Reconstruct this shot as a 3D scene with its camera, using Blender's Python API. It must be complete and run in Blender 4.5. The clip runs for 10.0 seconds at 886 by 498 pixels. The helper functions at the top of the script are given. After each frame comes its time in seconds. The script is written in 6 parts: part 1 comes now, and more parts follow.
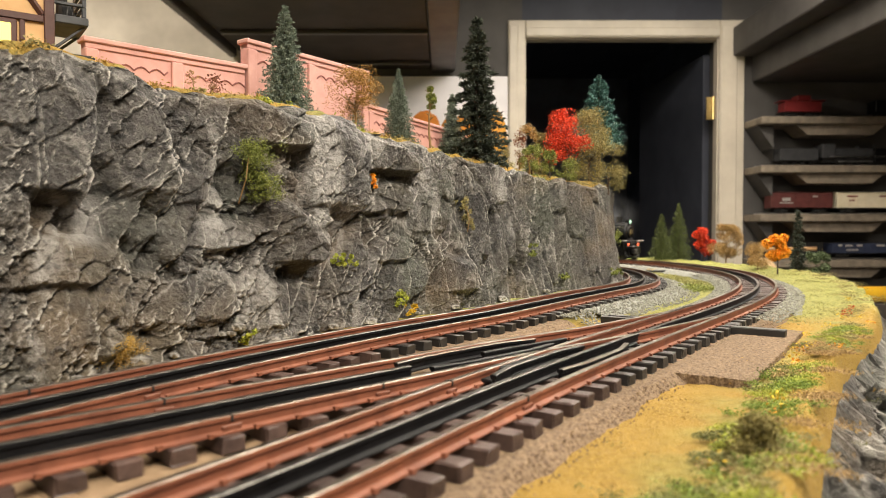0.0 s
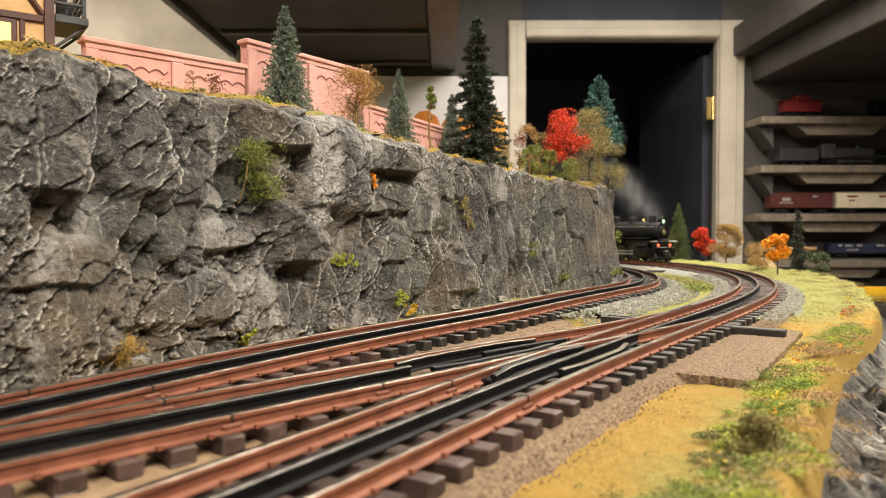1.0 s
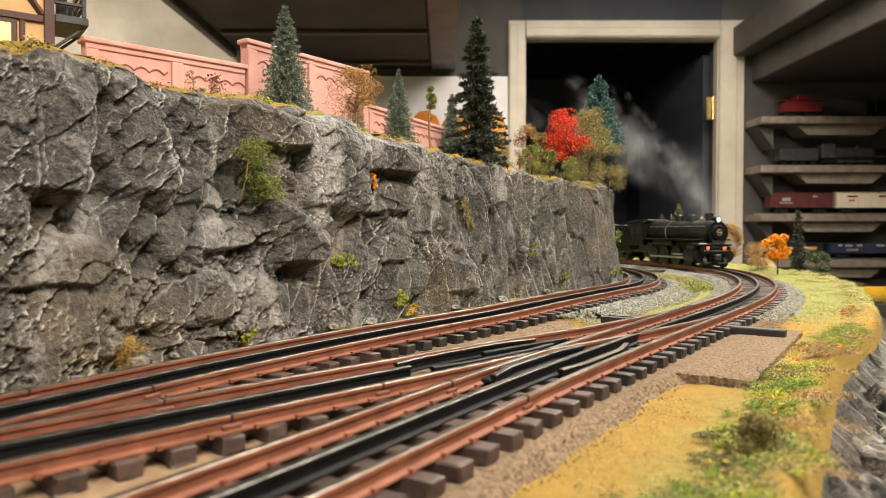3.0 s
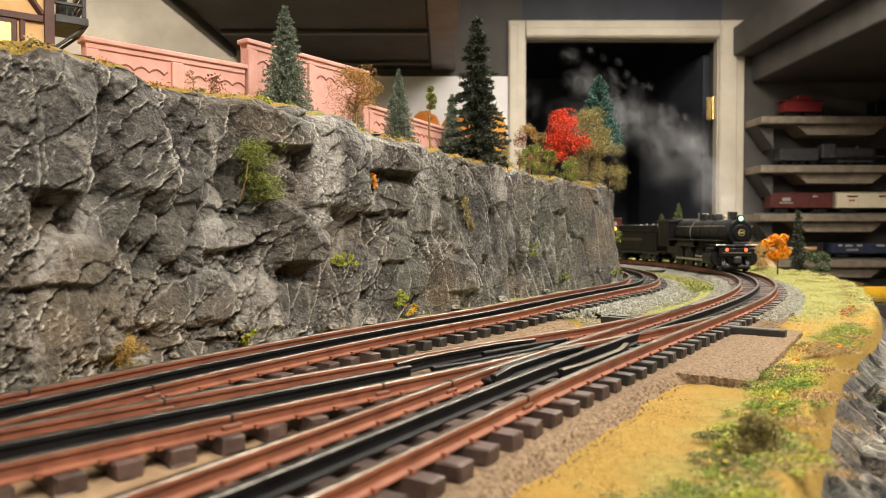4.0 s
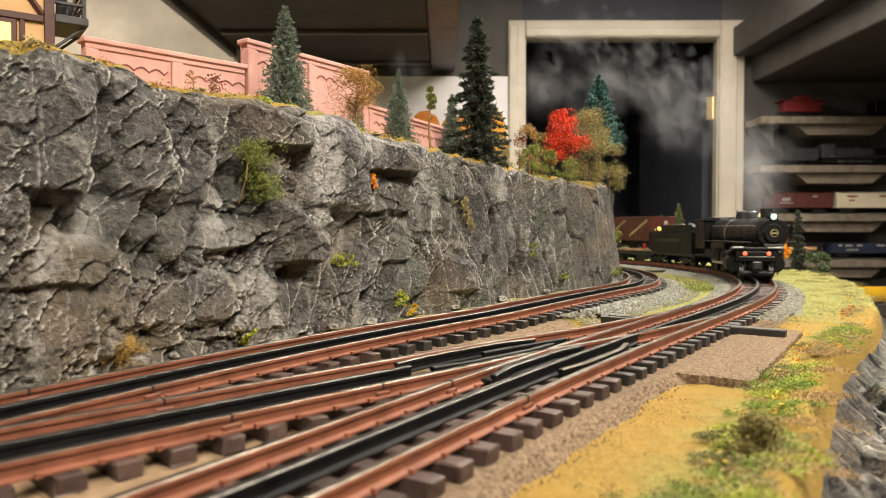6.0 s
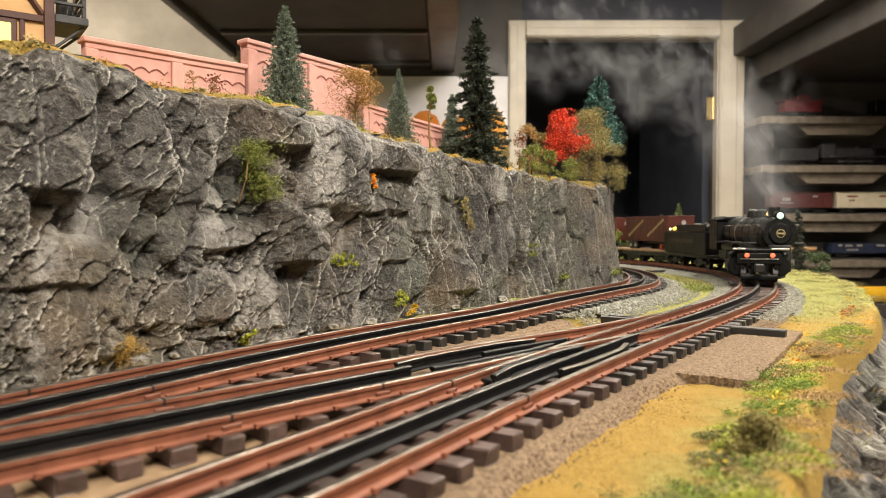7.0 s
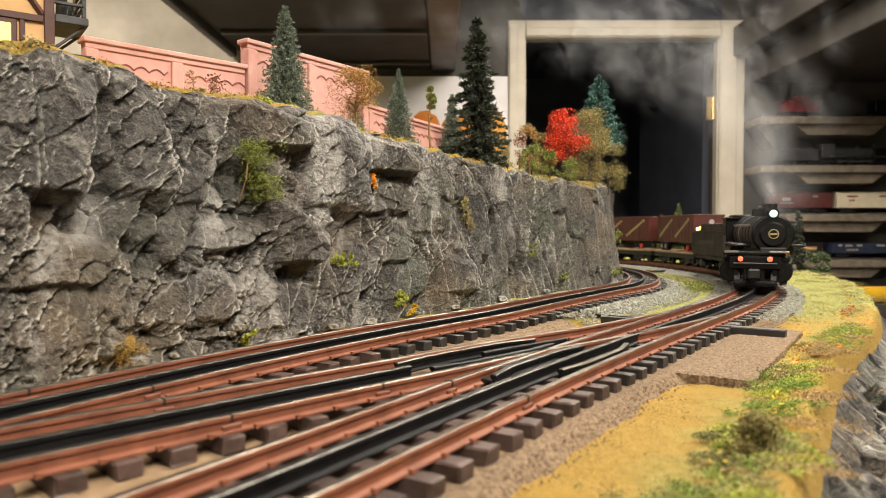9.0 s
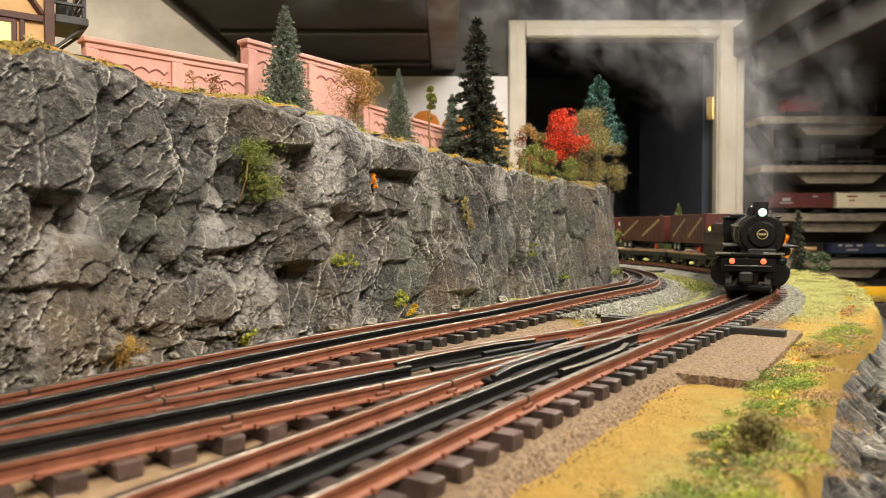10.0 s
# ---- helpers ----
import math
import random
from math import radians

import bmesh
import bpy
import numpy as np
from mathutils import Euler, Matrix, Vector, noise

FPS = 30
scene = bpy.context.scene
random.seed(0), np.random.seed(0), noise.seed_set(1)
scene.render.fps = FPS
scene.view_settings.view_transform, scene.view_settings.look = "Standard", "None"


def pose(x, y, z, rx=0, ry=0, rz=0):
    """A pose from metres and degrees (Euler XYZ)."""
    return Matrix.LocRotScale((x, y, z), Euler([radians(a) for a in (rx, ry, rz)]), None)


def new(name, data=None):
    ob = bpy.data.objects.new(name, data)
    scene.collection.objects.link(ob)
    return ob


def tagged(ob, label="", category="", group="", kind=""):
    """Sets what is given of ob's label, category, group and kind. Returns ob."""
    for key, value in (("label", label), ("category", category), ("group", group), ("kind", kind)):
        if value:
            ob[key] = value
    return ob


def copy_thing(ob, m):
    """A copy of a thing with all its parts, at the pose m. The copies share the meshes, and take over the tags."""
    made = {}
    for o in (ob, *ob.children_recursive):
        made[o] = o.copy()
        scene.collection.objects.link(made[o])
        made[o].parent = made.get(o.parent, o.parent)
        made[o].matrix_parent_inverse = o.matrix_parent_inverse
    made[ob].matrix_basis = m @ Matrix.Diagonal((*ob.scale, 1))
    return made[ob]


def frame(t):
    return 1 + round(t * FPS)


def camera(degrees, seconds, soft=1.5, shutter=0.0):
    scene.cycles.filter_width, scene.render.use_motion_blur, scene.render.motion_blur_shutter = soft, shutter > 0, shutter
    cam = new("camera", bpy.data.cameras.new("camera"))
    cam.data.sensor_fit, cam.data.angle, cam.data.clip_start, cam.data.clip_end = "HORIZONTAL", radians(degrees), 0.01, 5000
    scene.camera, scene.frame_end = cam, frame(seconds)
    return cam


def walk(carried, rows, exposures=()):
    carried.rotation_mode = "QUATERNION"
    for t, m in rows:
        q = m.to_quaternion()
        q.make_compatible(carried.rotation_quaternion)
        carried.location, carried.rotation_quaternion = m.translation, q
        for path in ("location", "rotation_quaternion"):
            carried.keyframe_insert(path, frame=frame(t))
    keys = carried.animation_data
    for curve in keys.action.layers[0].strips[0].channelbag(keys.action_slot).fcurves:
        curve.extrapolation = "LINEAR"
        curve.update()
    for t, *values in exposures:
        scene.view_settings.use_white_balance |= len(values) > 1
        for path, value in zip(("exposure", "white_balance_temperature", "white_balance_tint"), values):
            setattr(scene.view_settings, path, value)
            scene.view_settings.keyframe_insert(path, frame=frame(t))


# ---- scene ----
cam = camera(65.02, 10.0, soft=0.6)
cam.data.dof.use_dof = True
cam.data.dof.focus_distance, cam.data.dof.aperture_fstop = 0.46, 16
CAM = pose(0, 0, 0.0715, 88.417, 0, 0)
walk(cam, [(0, CAM), (10, CAM)], exposures=[(0, 0.0), (10, 0.0)])

# ---- light: a closed room with ceiling lamps ----
scene.cycles.transparent_max_bounces = 96
world = bpy.data.worlds.new("world")
scene.world = world
world.use_nodes = True
world.node_tree.nodes["Background"].inputs[0].default_value = (0.5, 0.5, 0.55, 1)
world.node_tree.nodes["Background"].inputs[1].default_value = 0.02


def ceiling_lamp(x, y, sx, sy, watts, colour=(1.0, 0.90, 0.76)):
    d = bpy.data.lights.new("ceiling_light", "AREA")
    d.shape, d.size, d.size_y, d.energy, d.color = "RECTANGLE", sx, sy, watts, colour
    ob = new("ceiling_light", d)
    ob.matrix_world = pose(x, y, 1.10)
    return ob


ceiling_lamp(0.50, -0.60, 1.2, 0.30, 60)
ceiling_lamp(0.60, 0.45, 0.30, 1.2, 30)
ceiling_lamp(0.75, 1.70, 1.2, 0.30, 42)
ceiling_lamp(-1.35, 1.2, 0.30, 1.2, 50)

# ---- small tools ----


def part(name, bm, material, parent=None, label="", smooth=False):
    me = bpy.data.meshes.new(name)
    if isinstance(bm, bmesh.types.BMesh):
        bm.to_mesh(me)
        bm.free()
    else:
        verts, faces = bm
        me.from_pydata([tuple(v) for v in verts], [], [tuple(f) for f in faces])
    for m in (material if isinstance(material, (list, tuple)) else [material]):
        me.materials.append(m)
    if smooth:
        me.shade_smooth()
    ob = new(name, me)
    ob.parent = parent
    if label:
        tagged(ob, label)
    return ob


def thing(name, m, label, category, group="", kind=""):
    ob = new(name)
    ob.empty_display_size = 0.01
    ob.matrix_basis = m
    return tagged(ob, label, category, group, kind)


def box(bm, x0, x1, y0, y1, z0, z1, bev=0.0, mi=0, m=None):
    r = bmesh.ops.create_cube(bm, size=1.0)["verts"]
    for v in r:
        v.co = Vector(((x0 + x1) / 2 + v.co.x * (x1 - x0), (y0 + y1) / 2 + v.co.y * (y1 - y0), (z0 + z1) / 2 + v.co.z * (z1 - z0)))
    if bev:
        es = list({e for v in r for e in v.link_edges})
        g = bmesh.ops.bevel(bm, geom=es, offset=bev, segments=1, affect="EDGES", clamp_overlap=True)
        r = list({v for f in g["faces"] for v in f.verts} | {v for v in r if v.is_valid})
    if mi:
        for f in {f for v in r for f in v.link_faces}:
            f.material_index = mi
    if m is not None:
        bmesh.ops.transform(bm, matrix=m, verts=r)
    return r


def rod(bm, a, b, r0, r1=None, n=10, mi=0, caps=True):
    a, b = Vector(a), Vector(b)
    d = b - a
    g = bmesh.ops.create_cone(bm, cap_ends=caps, segments=n, radius1=r0, radius2=r0 if r1 is None else r1, depth=d.length)
    bmesh.ops.transform(bm, matrix=Matrix.Translation((a + b) / 2) @ d.to_track_quat("Z", "Y").to_matrix().to_4x4(), verts=g["verts"])
    if mi:
        for f in {f for v in g["verts"] for f in v.link_faces}:
            f.material_index = mi
    return g["verts"]


def ball(bm, c, r, sub=1, sq=(1, 1, 1), jit=0.0, mi=0):
    g = bmesh.ops.create_icosphere(bm, subdivisions=sub, radius=1.0)
    for v in g["verts"]:
        k = 1 + random.uniform(-jit, jit)
        v.co = Vector(c) + Vector((v.co.x * r * sq[0] * k, v.co.y * r * sq[1] * k, v.co.z * r * sq[2] * k))
    if mi:
        for f in {f for v in g["verts"] for f in v.link_faces}:
            f.material_index = mi
    return g["verts"]


def cube_bm(*a, **k):
    bm = bmesh.new()
    box(bm, *a, **k)
    return bm


def rod_bm(*a, **k):
    bm = bmesh.new()
    rod(bm, *a, **k)
    return bm


def spline(pts, n=24):
    p = np.array(pts, float)
    p = np.vstack([2 * p[0] - p[1], p, 2 * p[-1] - p[-2]])
    out = []
    for i in range(1, len(p) - 2):
        a, b, c, d = p[i - 1:i + 3]
        for k in range(n):
            t = k / n
            out.append(.5 * (2 * b + (c - a) * t + (2 * a - 5 * b + 4 * c - d) * t * t + (3 * b - 3 * c + d - a) * t ** 3))
    out.append(p[-2])
    return np.array(out)


class Path:
    """A smooth line in plan, read by its length."""

    def __init__(self, pts, smooth=40):
        self.p = spline(pts)
        for _ in range(smooth):
            self.p[1:-1] = .25 * self.p[:-2] + .5 * self.p[1:-1] + .25 * self.p[2:]
        self.s = np.r_[0, np.cumsum(np.hypot(*np.diff(self.p, axis=0).T))]
        self.len = self.s[-1]

    def at(self, d):
        return np.array([np.interp(d, self.s, self.p[:, 0]), np.interp(d, self.s, self.p[:, 1])])

    def side(self, d):
        """The place, the way and the side towards the open bench."""
        w = self.at(d + .004) - self.at(d - .004)
        w = w / np.hypot(*w)
        return self.at(d), w, np.array([-w[1], w[0]])

    def near(self, x, y):
        return self.s[np.argmin((self.p[:, 0] - x) ** 2 + (self.p[:, 1] - y) ** 2)]


# ---- materials ----


def mat(name, c1, c2=None, scale=40.0, rough=0.6, metal=0.0, bump=0.15, bscale=None, c3=None, patch=6.0, spread=0.18,
        vary=0.0, dist=0.001, spec=0.5, coat=0.0, emit=None, power=0.0):
    m = bpy.data.materials.new(name)
    m.use_nodes = True
    nt = m.node_tree
    b = nt.nodes["Principled BSDF"]
    b.inputs["Metallic"].default_value = metal
    b.inputs["Specular IOR Level"].default_value = spec
    b.inputs["Coat Weight"].default_value = coat
    b.inputs["Coat Roughness"].default_value = 0.15
    if emit:
        b.inputs["Base Color"].default_value = (*c1, 1)
        b.inputs["Emission Color"].default_value = (*emit, 1)
        b.inputs["Emission Strength"].default_value = power
        return m
    c2 = c2 or tuple(min(1, c * 1.35) for c in c1)
    tc = nt.nodes.new("ShaderNodeTexCoord")
    src = tc.outputs["Object"]
    if vary:
        oi = nt.nodes.new("ShaderNodeObjectInfo")
        ad = nt.nodes.new("ShaderNodeVectorMath")
        ad.operation = "MULTIPLY_ADD"
        ad.inputs[1].default_value = (1, 1, 1)
        nt.links.new(src, ad.inputs[0])
        sc = nt.nodes.new("ShaderNodeVectorMath")
        sc.operation = "SCALE"
        sc.inputs[0].default_value = (3.1, 1.7, 2.3)
        nt.links.new(oi.outputs["Random"], sc.inputs["Scale"])
        nt.links.new(sc.outputs[0], ad.inputs[2])
        src = ad.outputs[0]

    def noise_at(s, detail=6):
        n = nt.nodes.new("ShaderNodeTexNoise")
        n.inputs["Scale"].default_value = s
        n.inputs["Detail"].default_value = detail
        n.inputs["Roughness"].default_value = 0.62
        nt.links.new(src, n.inputs["Vector"])
        return n.outputs["Fac"]

    def ramp(fac, lo, hi, a, z):
        r = nt.nodes.new("ShaderNodeValToRGB")
        r.color_ramp.elements[0].position, r.color_ramp.elements[1].position = lo, hi
        r.color_ramp.elements[0].color, r.color_ramp.elements[1].color = (*a, 1), (*z, 1)
        nt.links.new(fac, r.inputs[0])
        return r.outputs[0]

    col = ramp(noise_at(scale), .5 - spread, .5 + spread, c1, c2)
    big = noise_at(patch, 3)
    mix = nt.nodes.new("ShaderNodeMix")
    mix.data_type = "RGBA"
    if c3:
        f = ramp(big, .47, .62, (0, 0, 0), (1, 1, 1))
        nt.links.new(f, mix.inputs[0])
        mix.inputs[7].default_value = (*c3, 1)
    else:
        mix.blend_type = "MULTIPLY"
        mix.inputs[0].default_value = 0.5
        nt.links.new(ramp(big, .3, .7, (.6, .6, .6), (1, 1, 1)), mix.inputs[7])
    nt.links.new(col, mix.inputs[6])
    out = mix.outputs[2]
    if vary:
        mv = nt.nodes.new("ShaderNodeMix")
        mv.data_type, mv.blend_type = "RGBA", "MULTIPLY"
        mv.inputs[0].default_value = 1.0
        nt.links.new(out, mv.inputs[6])
        nt.links.new(ramp(oi.outputs["Random"], 0, 1, (1 - vary,) * 3, (1 + vary * .3,) * 3), mv.inputs[7])
        out = mv.outputs[2]
    nt.links.new(out, b.inputs["Base Color"])
    rr = nt.nodes.new("ShaderNodeMapRange")
    rr.inputs[3].default_value, rr.inputs[4].default_value = max(.03, rough - .12), min(1, rough + .12)
    nt.links.new(noise_at(scale * .7, 3), rr.inputs[0])
    nt.links.new(rr.outputs[0], b.inputs["Roughness"])
    if bump:
        bp = nt.nodes.new("ShaderNodeBump")
        bp.inputs["Strength"].default_value = bump
        bp.inputs["Distance"].default_value = dist
        nt.links.new(noise_at(bscale or scale * 2.5), bp.inputs["Height"])
        nt.links.new(bp.outputs[0], b.inputs["Normal"])
    return m


M = {}
M["rust"] = mat("rail_rust_paint", (.13, .042, .022), (.24, .085, .045), 90, .55, 0, .25, 500, dist=.0003)
M["steel"] = mat("worn_rail_top", (.085, .070, .058), (.27, .24, .205), 140, .38, 1.0, .08, c3=(.12, .085, .065), patch=30, dist=.0002)
M["black_rail"] = mat("blackened_rail", (.0035, .0035, .004), (.008, .008, .009), 120, .5, 0, .1, dist=.0002, spec=.25)
M["dark_steel"] = mat("worn_black_rail_top", (.045, .043, .040), (.16, .15, .14), 160, .38, .9, .1, dist=.0002)
M["tie"] = mat("brown_tie", (.036, .021, .018), (.090, .056, .046), 160, .5, 0, .5, 600, vary=.35, dist=.0004)
M["tie_dark"] = mat("black_tie", (.016, .015, .014), (.034, .031, .028), 160, .45, 0, .25, 600, vary=.3, dist=.0004)
M["cork"] = mat("cork", (.100, .061, .033), (.29, .200, .118), 700, .9, 0, .9, 1100, dist=.0014, spread=.12)
M["bare_wood"] = mat("bare_tan_board", (.16, .100, .052), (.28, .19, .11), 60, .8, 0, .2)
M["turf"] = mat("yellow_turf", (.42, .24, .045), (.62, .40, .09), 420, .95, 0, .7, 900, c3=(.47, .31, .06), patch=22, dist=.001)
M["ballast"] = mat("grey_ballast", (.15, .155, .135), (.34, .34, .30), 300, .9, 0, .5, 600, vary=0)
M["wall_dark"] = mat("dark_grey_wall", (.070, .066, .064), (.092, .087, .083), 8, .8, 0, .05)
M["beige"] = mat("cream_wall", (.52, .46, .38), (.60, .54, .45), 6, .8, 0, .05)
M["trim"] = mat("cream_door_trim", (.56, .50, .41), (.64, .58, .48), 10, .45, 0, .04)
# also stands in for the shade on the wall above the doorway
M["black_room"] = mat("dark_paint_and_shade", (.034, .038, .056), (.046, .052, .072), 6, .7, 0, .05)
# lifted slate blue: faint light and haze of the far room, put into colour
M["far_lifted"] = mat("slate_blue_lifted", (.12, .14, .19), (.15, .175, .23), 6, .7, 0, .05)
M["dark_wood"] = mat("dark_brown_board", (.036, .031, .029), (.070, .060, .054), 14, .5, 0, .1)
M["deck_grey"] = mat("grey_painted_deck", (.058, .054, .051), (.085, .079, .075), 14, .5, 0, .1)
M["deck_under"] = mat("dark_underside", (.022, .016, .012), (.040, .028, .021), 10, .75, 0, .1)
M["shelf"] = mat("worn_grey_shelf", (.16, .13, .10), (.30, .25, .19), 30, .6, 0, .1)
M["pink"] = mat("pink_painted_wall", (.55, .275, .235), (.67, .375, .325), 60, .7, 0, .2, 300, dist=.0005)
M["pink_dark"] = mat("pink_groove", (.26, .10, .09), (.34, .14, .12), 60, .8, 0, .1)
M["floor"] = mat("room_floor", (.10, .085, .07), (.16, .14, .12), 12, .6)
# ---- the tracks: two running lines and a crossover ----
RAIL_Z, TIE_Z, HALF = 0.0145, 0.009, 0.01725
OUTER = Path(np.array([(-500, 1620), (-150, 1620), (30, 1600), (160, 1540), (265, 1460), (345, 1350), (392, 1220), (406, 1080), (402, 970),
                       (380, 860), (334, 735), (274, 622), (206, 520), (119, 400), (33, 277), (-43, 158), (-120, 38), (-200, -85), (-270, -195)]) / 1000)
INNER = Path(np.array([(-300, 1320), (60, 1310), (170, 1250), (235, 1150), (262, 1040), (262, 930), (240, 830), (206, 746), (158, 677), (85, 570),
                       (31, 486), (-40, 391), (-103, 294), (-147, 217), (-200, 127), (-260, 20), (-320, -90)]) / 1000)
CROSS = Path(np.array([(206, 520), (170, 473), (127, 428), (84, 385), (31, 337), (-9, 296), (-50, 255), (-81, 223), (-116, 187), (-155, 145), (-205, 80), (-262, 0)]) / 1000, 20)


def rail_mesh(path, s0, s1, off, h=0.0055, head=0.0028, base=0.0046, step=0.006, z=TIE_Z, taper=(False, False), bend=(0, 0)):
    """A rail of I-section along a path; slot 0 its sides, slot 1 its worn top."""
    prof = [(-base / 2, 0), (-base / 2, .0006), (-.0007, .0013), (-.0007, h - .0019), (-head / 2, h - .0015), (-head / 2, h - .0003), (-head / 2 + .0004, h),
            (head / 2 - .0004, h), (head / 2, h - .0003), (head / 2, h - .0015), (.0007, h - .0019), (.0007, .0013), (base / 2, .0006), (base / 2, 0)]
    n = max(2, int((s1 - s0) / step) + 1)
    bm, rows = bmesh.new(), []
    for i in range(n):
        s = s0 + (s1 - s0) * i / (n - 1)
        p, w, r = path.side(s)
        k = 1.0
        if taper[0]:
            k = min(k, .25 + (s - s0) / .06)
        if taper[1]:
            k = min(k, .25 + (s1 - s) / .06)
        o = off + bend[0] * max(0, 1 - (s - s0) / .02) + bend[1] * max(0, 1 - (s1 - s) / .02)
        rows.append([bm.verts.new((p[0] + r[0] * (o + x * k), p[1] + r[1] * (o + x * k), z + y)) for x, y in prof])
    m = len(prof)
    for a, b in zip(rows[:-1], rows[1:]):
        for j in range(m):
            f = bm.faces.new((a[j], a[(j + 1) % m], b[(j + 1) % m], b[j]))
            f.material_index = 1 if j in (5, 6, 7) else 0
    bm.faces.new(rows[0])
    bm.faces.new(rows[-1][::-1])
    bmesh.ops.recalc_face_normals(bm, faces=bm.faces)
    return bm


TIE_MESH = {}


def tie_mesh(length, width, mats, seed):
    key = (round(length, 4), mats, seed)
    if key not in TIE_MESH:
        rnd = random.Random(seed)
        bm = cube_bm(-length / 2, length / 2, -width / 2, width / 2, -.0052, 0, bev=.0005)
        for v in bm.verts:
            v.co += Vector((rnd.uniform(-.0006, .0006), rnd.uniform(-.0004, .0004), rnd.uniform(-.0003, .0001)))
        me = bpy.data.meshes.new("tie")
        bm.to_mesh(me)
        bm.free()
        me.materials.append(M[mats])
        TIE_MESH[key] = me
    return TIE_MESH[key]


def tie(parent, path, s, left, right, material, width=.0078, seed=0):
    p, w, r = path.side(s)
    mid = (right - left) / 2
    ob = new("tie", tie_mesh(left + right, width, material, seed % 5))
    ob.parent = parent
    ob.matrix_basis = pose(p[0] + r[0] * mid, p[1] + r[1] * mid, TIE_Z + random.uniform(-.0002, .0002), 0, 0, math.degrees(math.atan2(r[1], r[0])) + random.uniform(-1, 1))
    return ob


def spikes(parent, path, s0, s1, step, offs, skip=()):
    """Small spike heads that clip the rail feet to the ties."""
    verts, faces = [], []
    s = s0
    while s < s1:
        p, w, r = path.side(s)
        for o in offs:
            for sd in (-1, 1):
                q = p + r * (o + sd * .0026)
                i = len(verts)
                a = .0008
                for dx, dy, dz in ((-a, -a, 0), (a, -a, 0), (a, a, 0), (-a, a, 0), (-a, -a, .0013), (a, -a, .0013), (a, a, .0013), (-a, a, .0013)):
                    v = q + w * dx + r * dy
                    verts.append((v[0], v[1], TIE_Z + dz))
                faces += [(i + a_, i + b_, i + c_, i + d_) for a_, b_, c_, d_ in ((4, 5, 6, 7), (0, 1, 5, 4), (1, 2, 6, 5), (2, 3, 7, 6), (3, 0, 4, 7))]
        s += step
    return tagged(part("spike", (verts, faces), M["rust"], parent), kind="stuff")


def strip(path, s0, s1, left, right, z, slope, step=.006, rows=10, rough=.0006, wave=.002):
    """A raised bed with sloping, uneven shoulders along a path."""
    n = int((s1 - s0) / step) + 1
    verts, faces = [], []
    xs = [-left - slope, -left - slope * .45] + list(np.linspace(-left, right, rows)) + [right + slope * .45, right + slope]
    m = len(xs)
    for i in range(n):
        s = s0 + (s1 - s0) * i / (n - 1)
        p, w, r = path.side(s)
        for j, x in enumerate(xs):
            e = min(j, m - 1 - j)
            zz = (-.001, z * .55, z)[min(e, 2)]
            q = p + r * (x + (noise.noise((s * 60, j * 3.7, left * 90)) * wave if e < 3 else 0))
            verts.append((q[0], q[1], zz + noise.noise((q[0] * 260, q[1] * 260, 3)) * rough * (e > 0)))
    for i in range(n - 1):
        for j in range(m - 1):
            a = i * m + j
            faces.append((a, a + 1, a + m + 1, a + m))
    return verts, faces


S_POINT = OUTER.near(.206, .52)          # the switch points
S_FROG = OUTER.near(.012, .315)
S_END = OUTER.len - .02
PITCH = 0.0155

outer_track = thing("railway_track", Matrix(), "rusty-sided three-rail model track with brown ties on cork bed", "railway track", "model railway tracks")
for off, nm, ms, lb in ((-HALF, "rail", ("rust", "steel"), ""), (HALF, "rail", ("rust", "steel"), ""), (0, "centre_rail", ("black_rail", "dark_steel"), "blackened centre rail with a worn top")):
    a = .25
    part(nm, rail_mesh(OUTER, a, S_END, off), [M[k] for k in ms], outer_track, lb)
s, k = .25, 0
while s < S_END:
    if not (S_POINT - .03 < s < S_FROG - .02):
        tie(outer_track, OUTER, s, .027, .027, "tie", seed=k)
    s, k = s + PITCH, k + 1
spikes(outer_track, OUTER, S_POINT - .2, S_END, PITCH, (-HALF, HALF))

inner_track = thing("railway_track", Matrix(), "rusty-sided three-rail model track along the foot of the cliff", "railway track", "model railway tracks")
for off, nm, ms, lb in ((-HALF, "rail", ("rust", "steel"), ""), (HALF, "rail", ("rust", "steel"), ""), (0, "centre_rail", ("black_rail", "dark_steel"), "blackened centre rail with a worn top")):
    part(nm, rail_mesh(INNER, .2, INNER.len - .02, off), [M[k] for k in ms], inner_track, lb)
s, k = .2, 0
while s < INNER.len - .02:
    tie(inner_track, INNER, s, .027, .027, "tie_dark" if s < INNER.near(-.05, .38) else "tie", seed=k)
    s, k = s + PITCH, k + 1
spikes(inner_track, INNER, INNER.near(.2, .74), INNER.len - .1, PITCH, (-HALF, HALF))

# crossover with its frog, guard rails and switch ties
crossover = thing("crossover_switch", Matrix(), "model railway switch with black frog, guard rails and rusty rails", "railway switch")
part("rail", rail_mesh(CROSS, .004, CROSS.len - .02, -HALF), [M["rust"], M["steel"]], crossover)
part("rail", rail_mesh(CROSS, .03, CROSS.len - .02, HALF, taper=(True, False)), [M["rust"], M["steel"]], crossover)
C_FROG = CROSS.near(.012, .315)
part("centre_rail", rail_mesh(CROSS, C_FROG - .075, C_FROG - .012, 0, h=.0052), [M["black_rail"]] * 2, crossover, "blackened centre rail")
part("centre_rail", rail_mesh(CROSS, C_FROG + .035, CROSS.len - .02, 0), [M["black_rail"], M["dark_steel"]], crossover, "blackened centre rail")
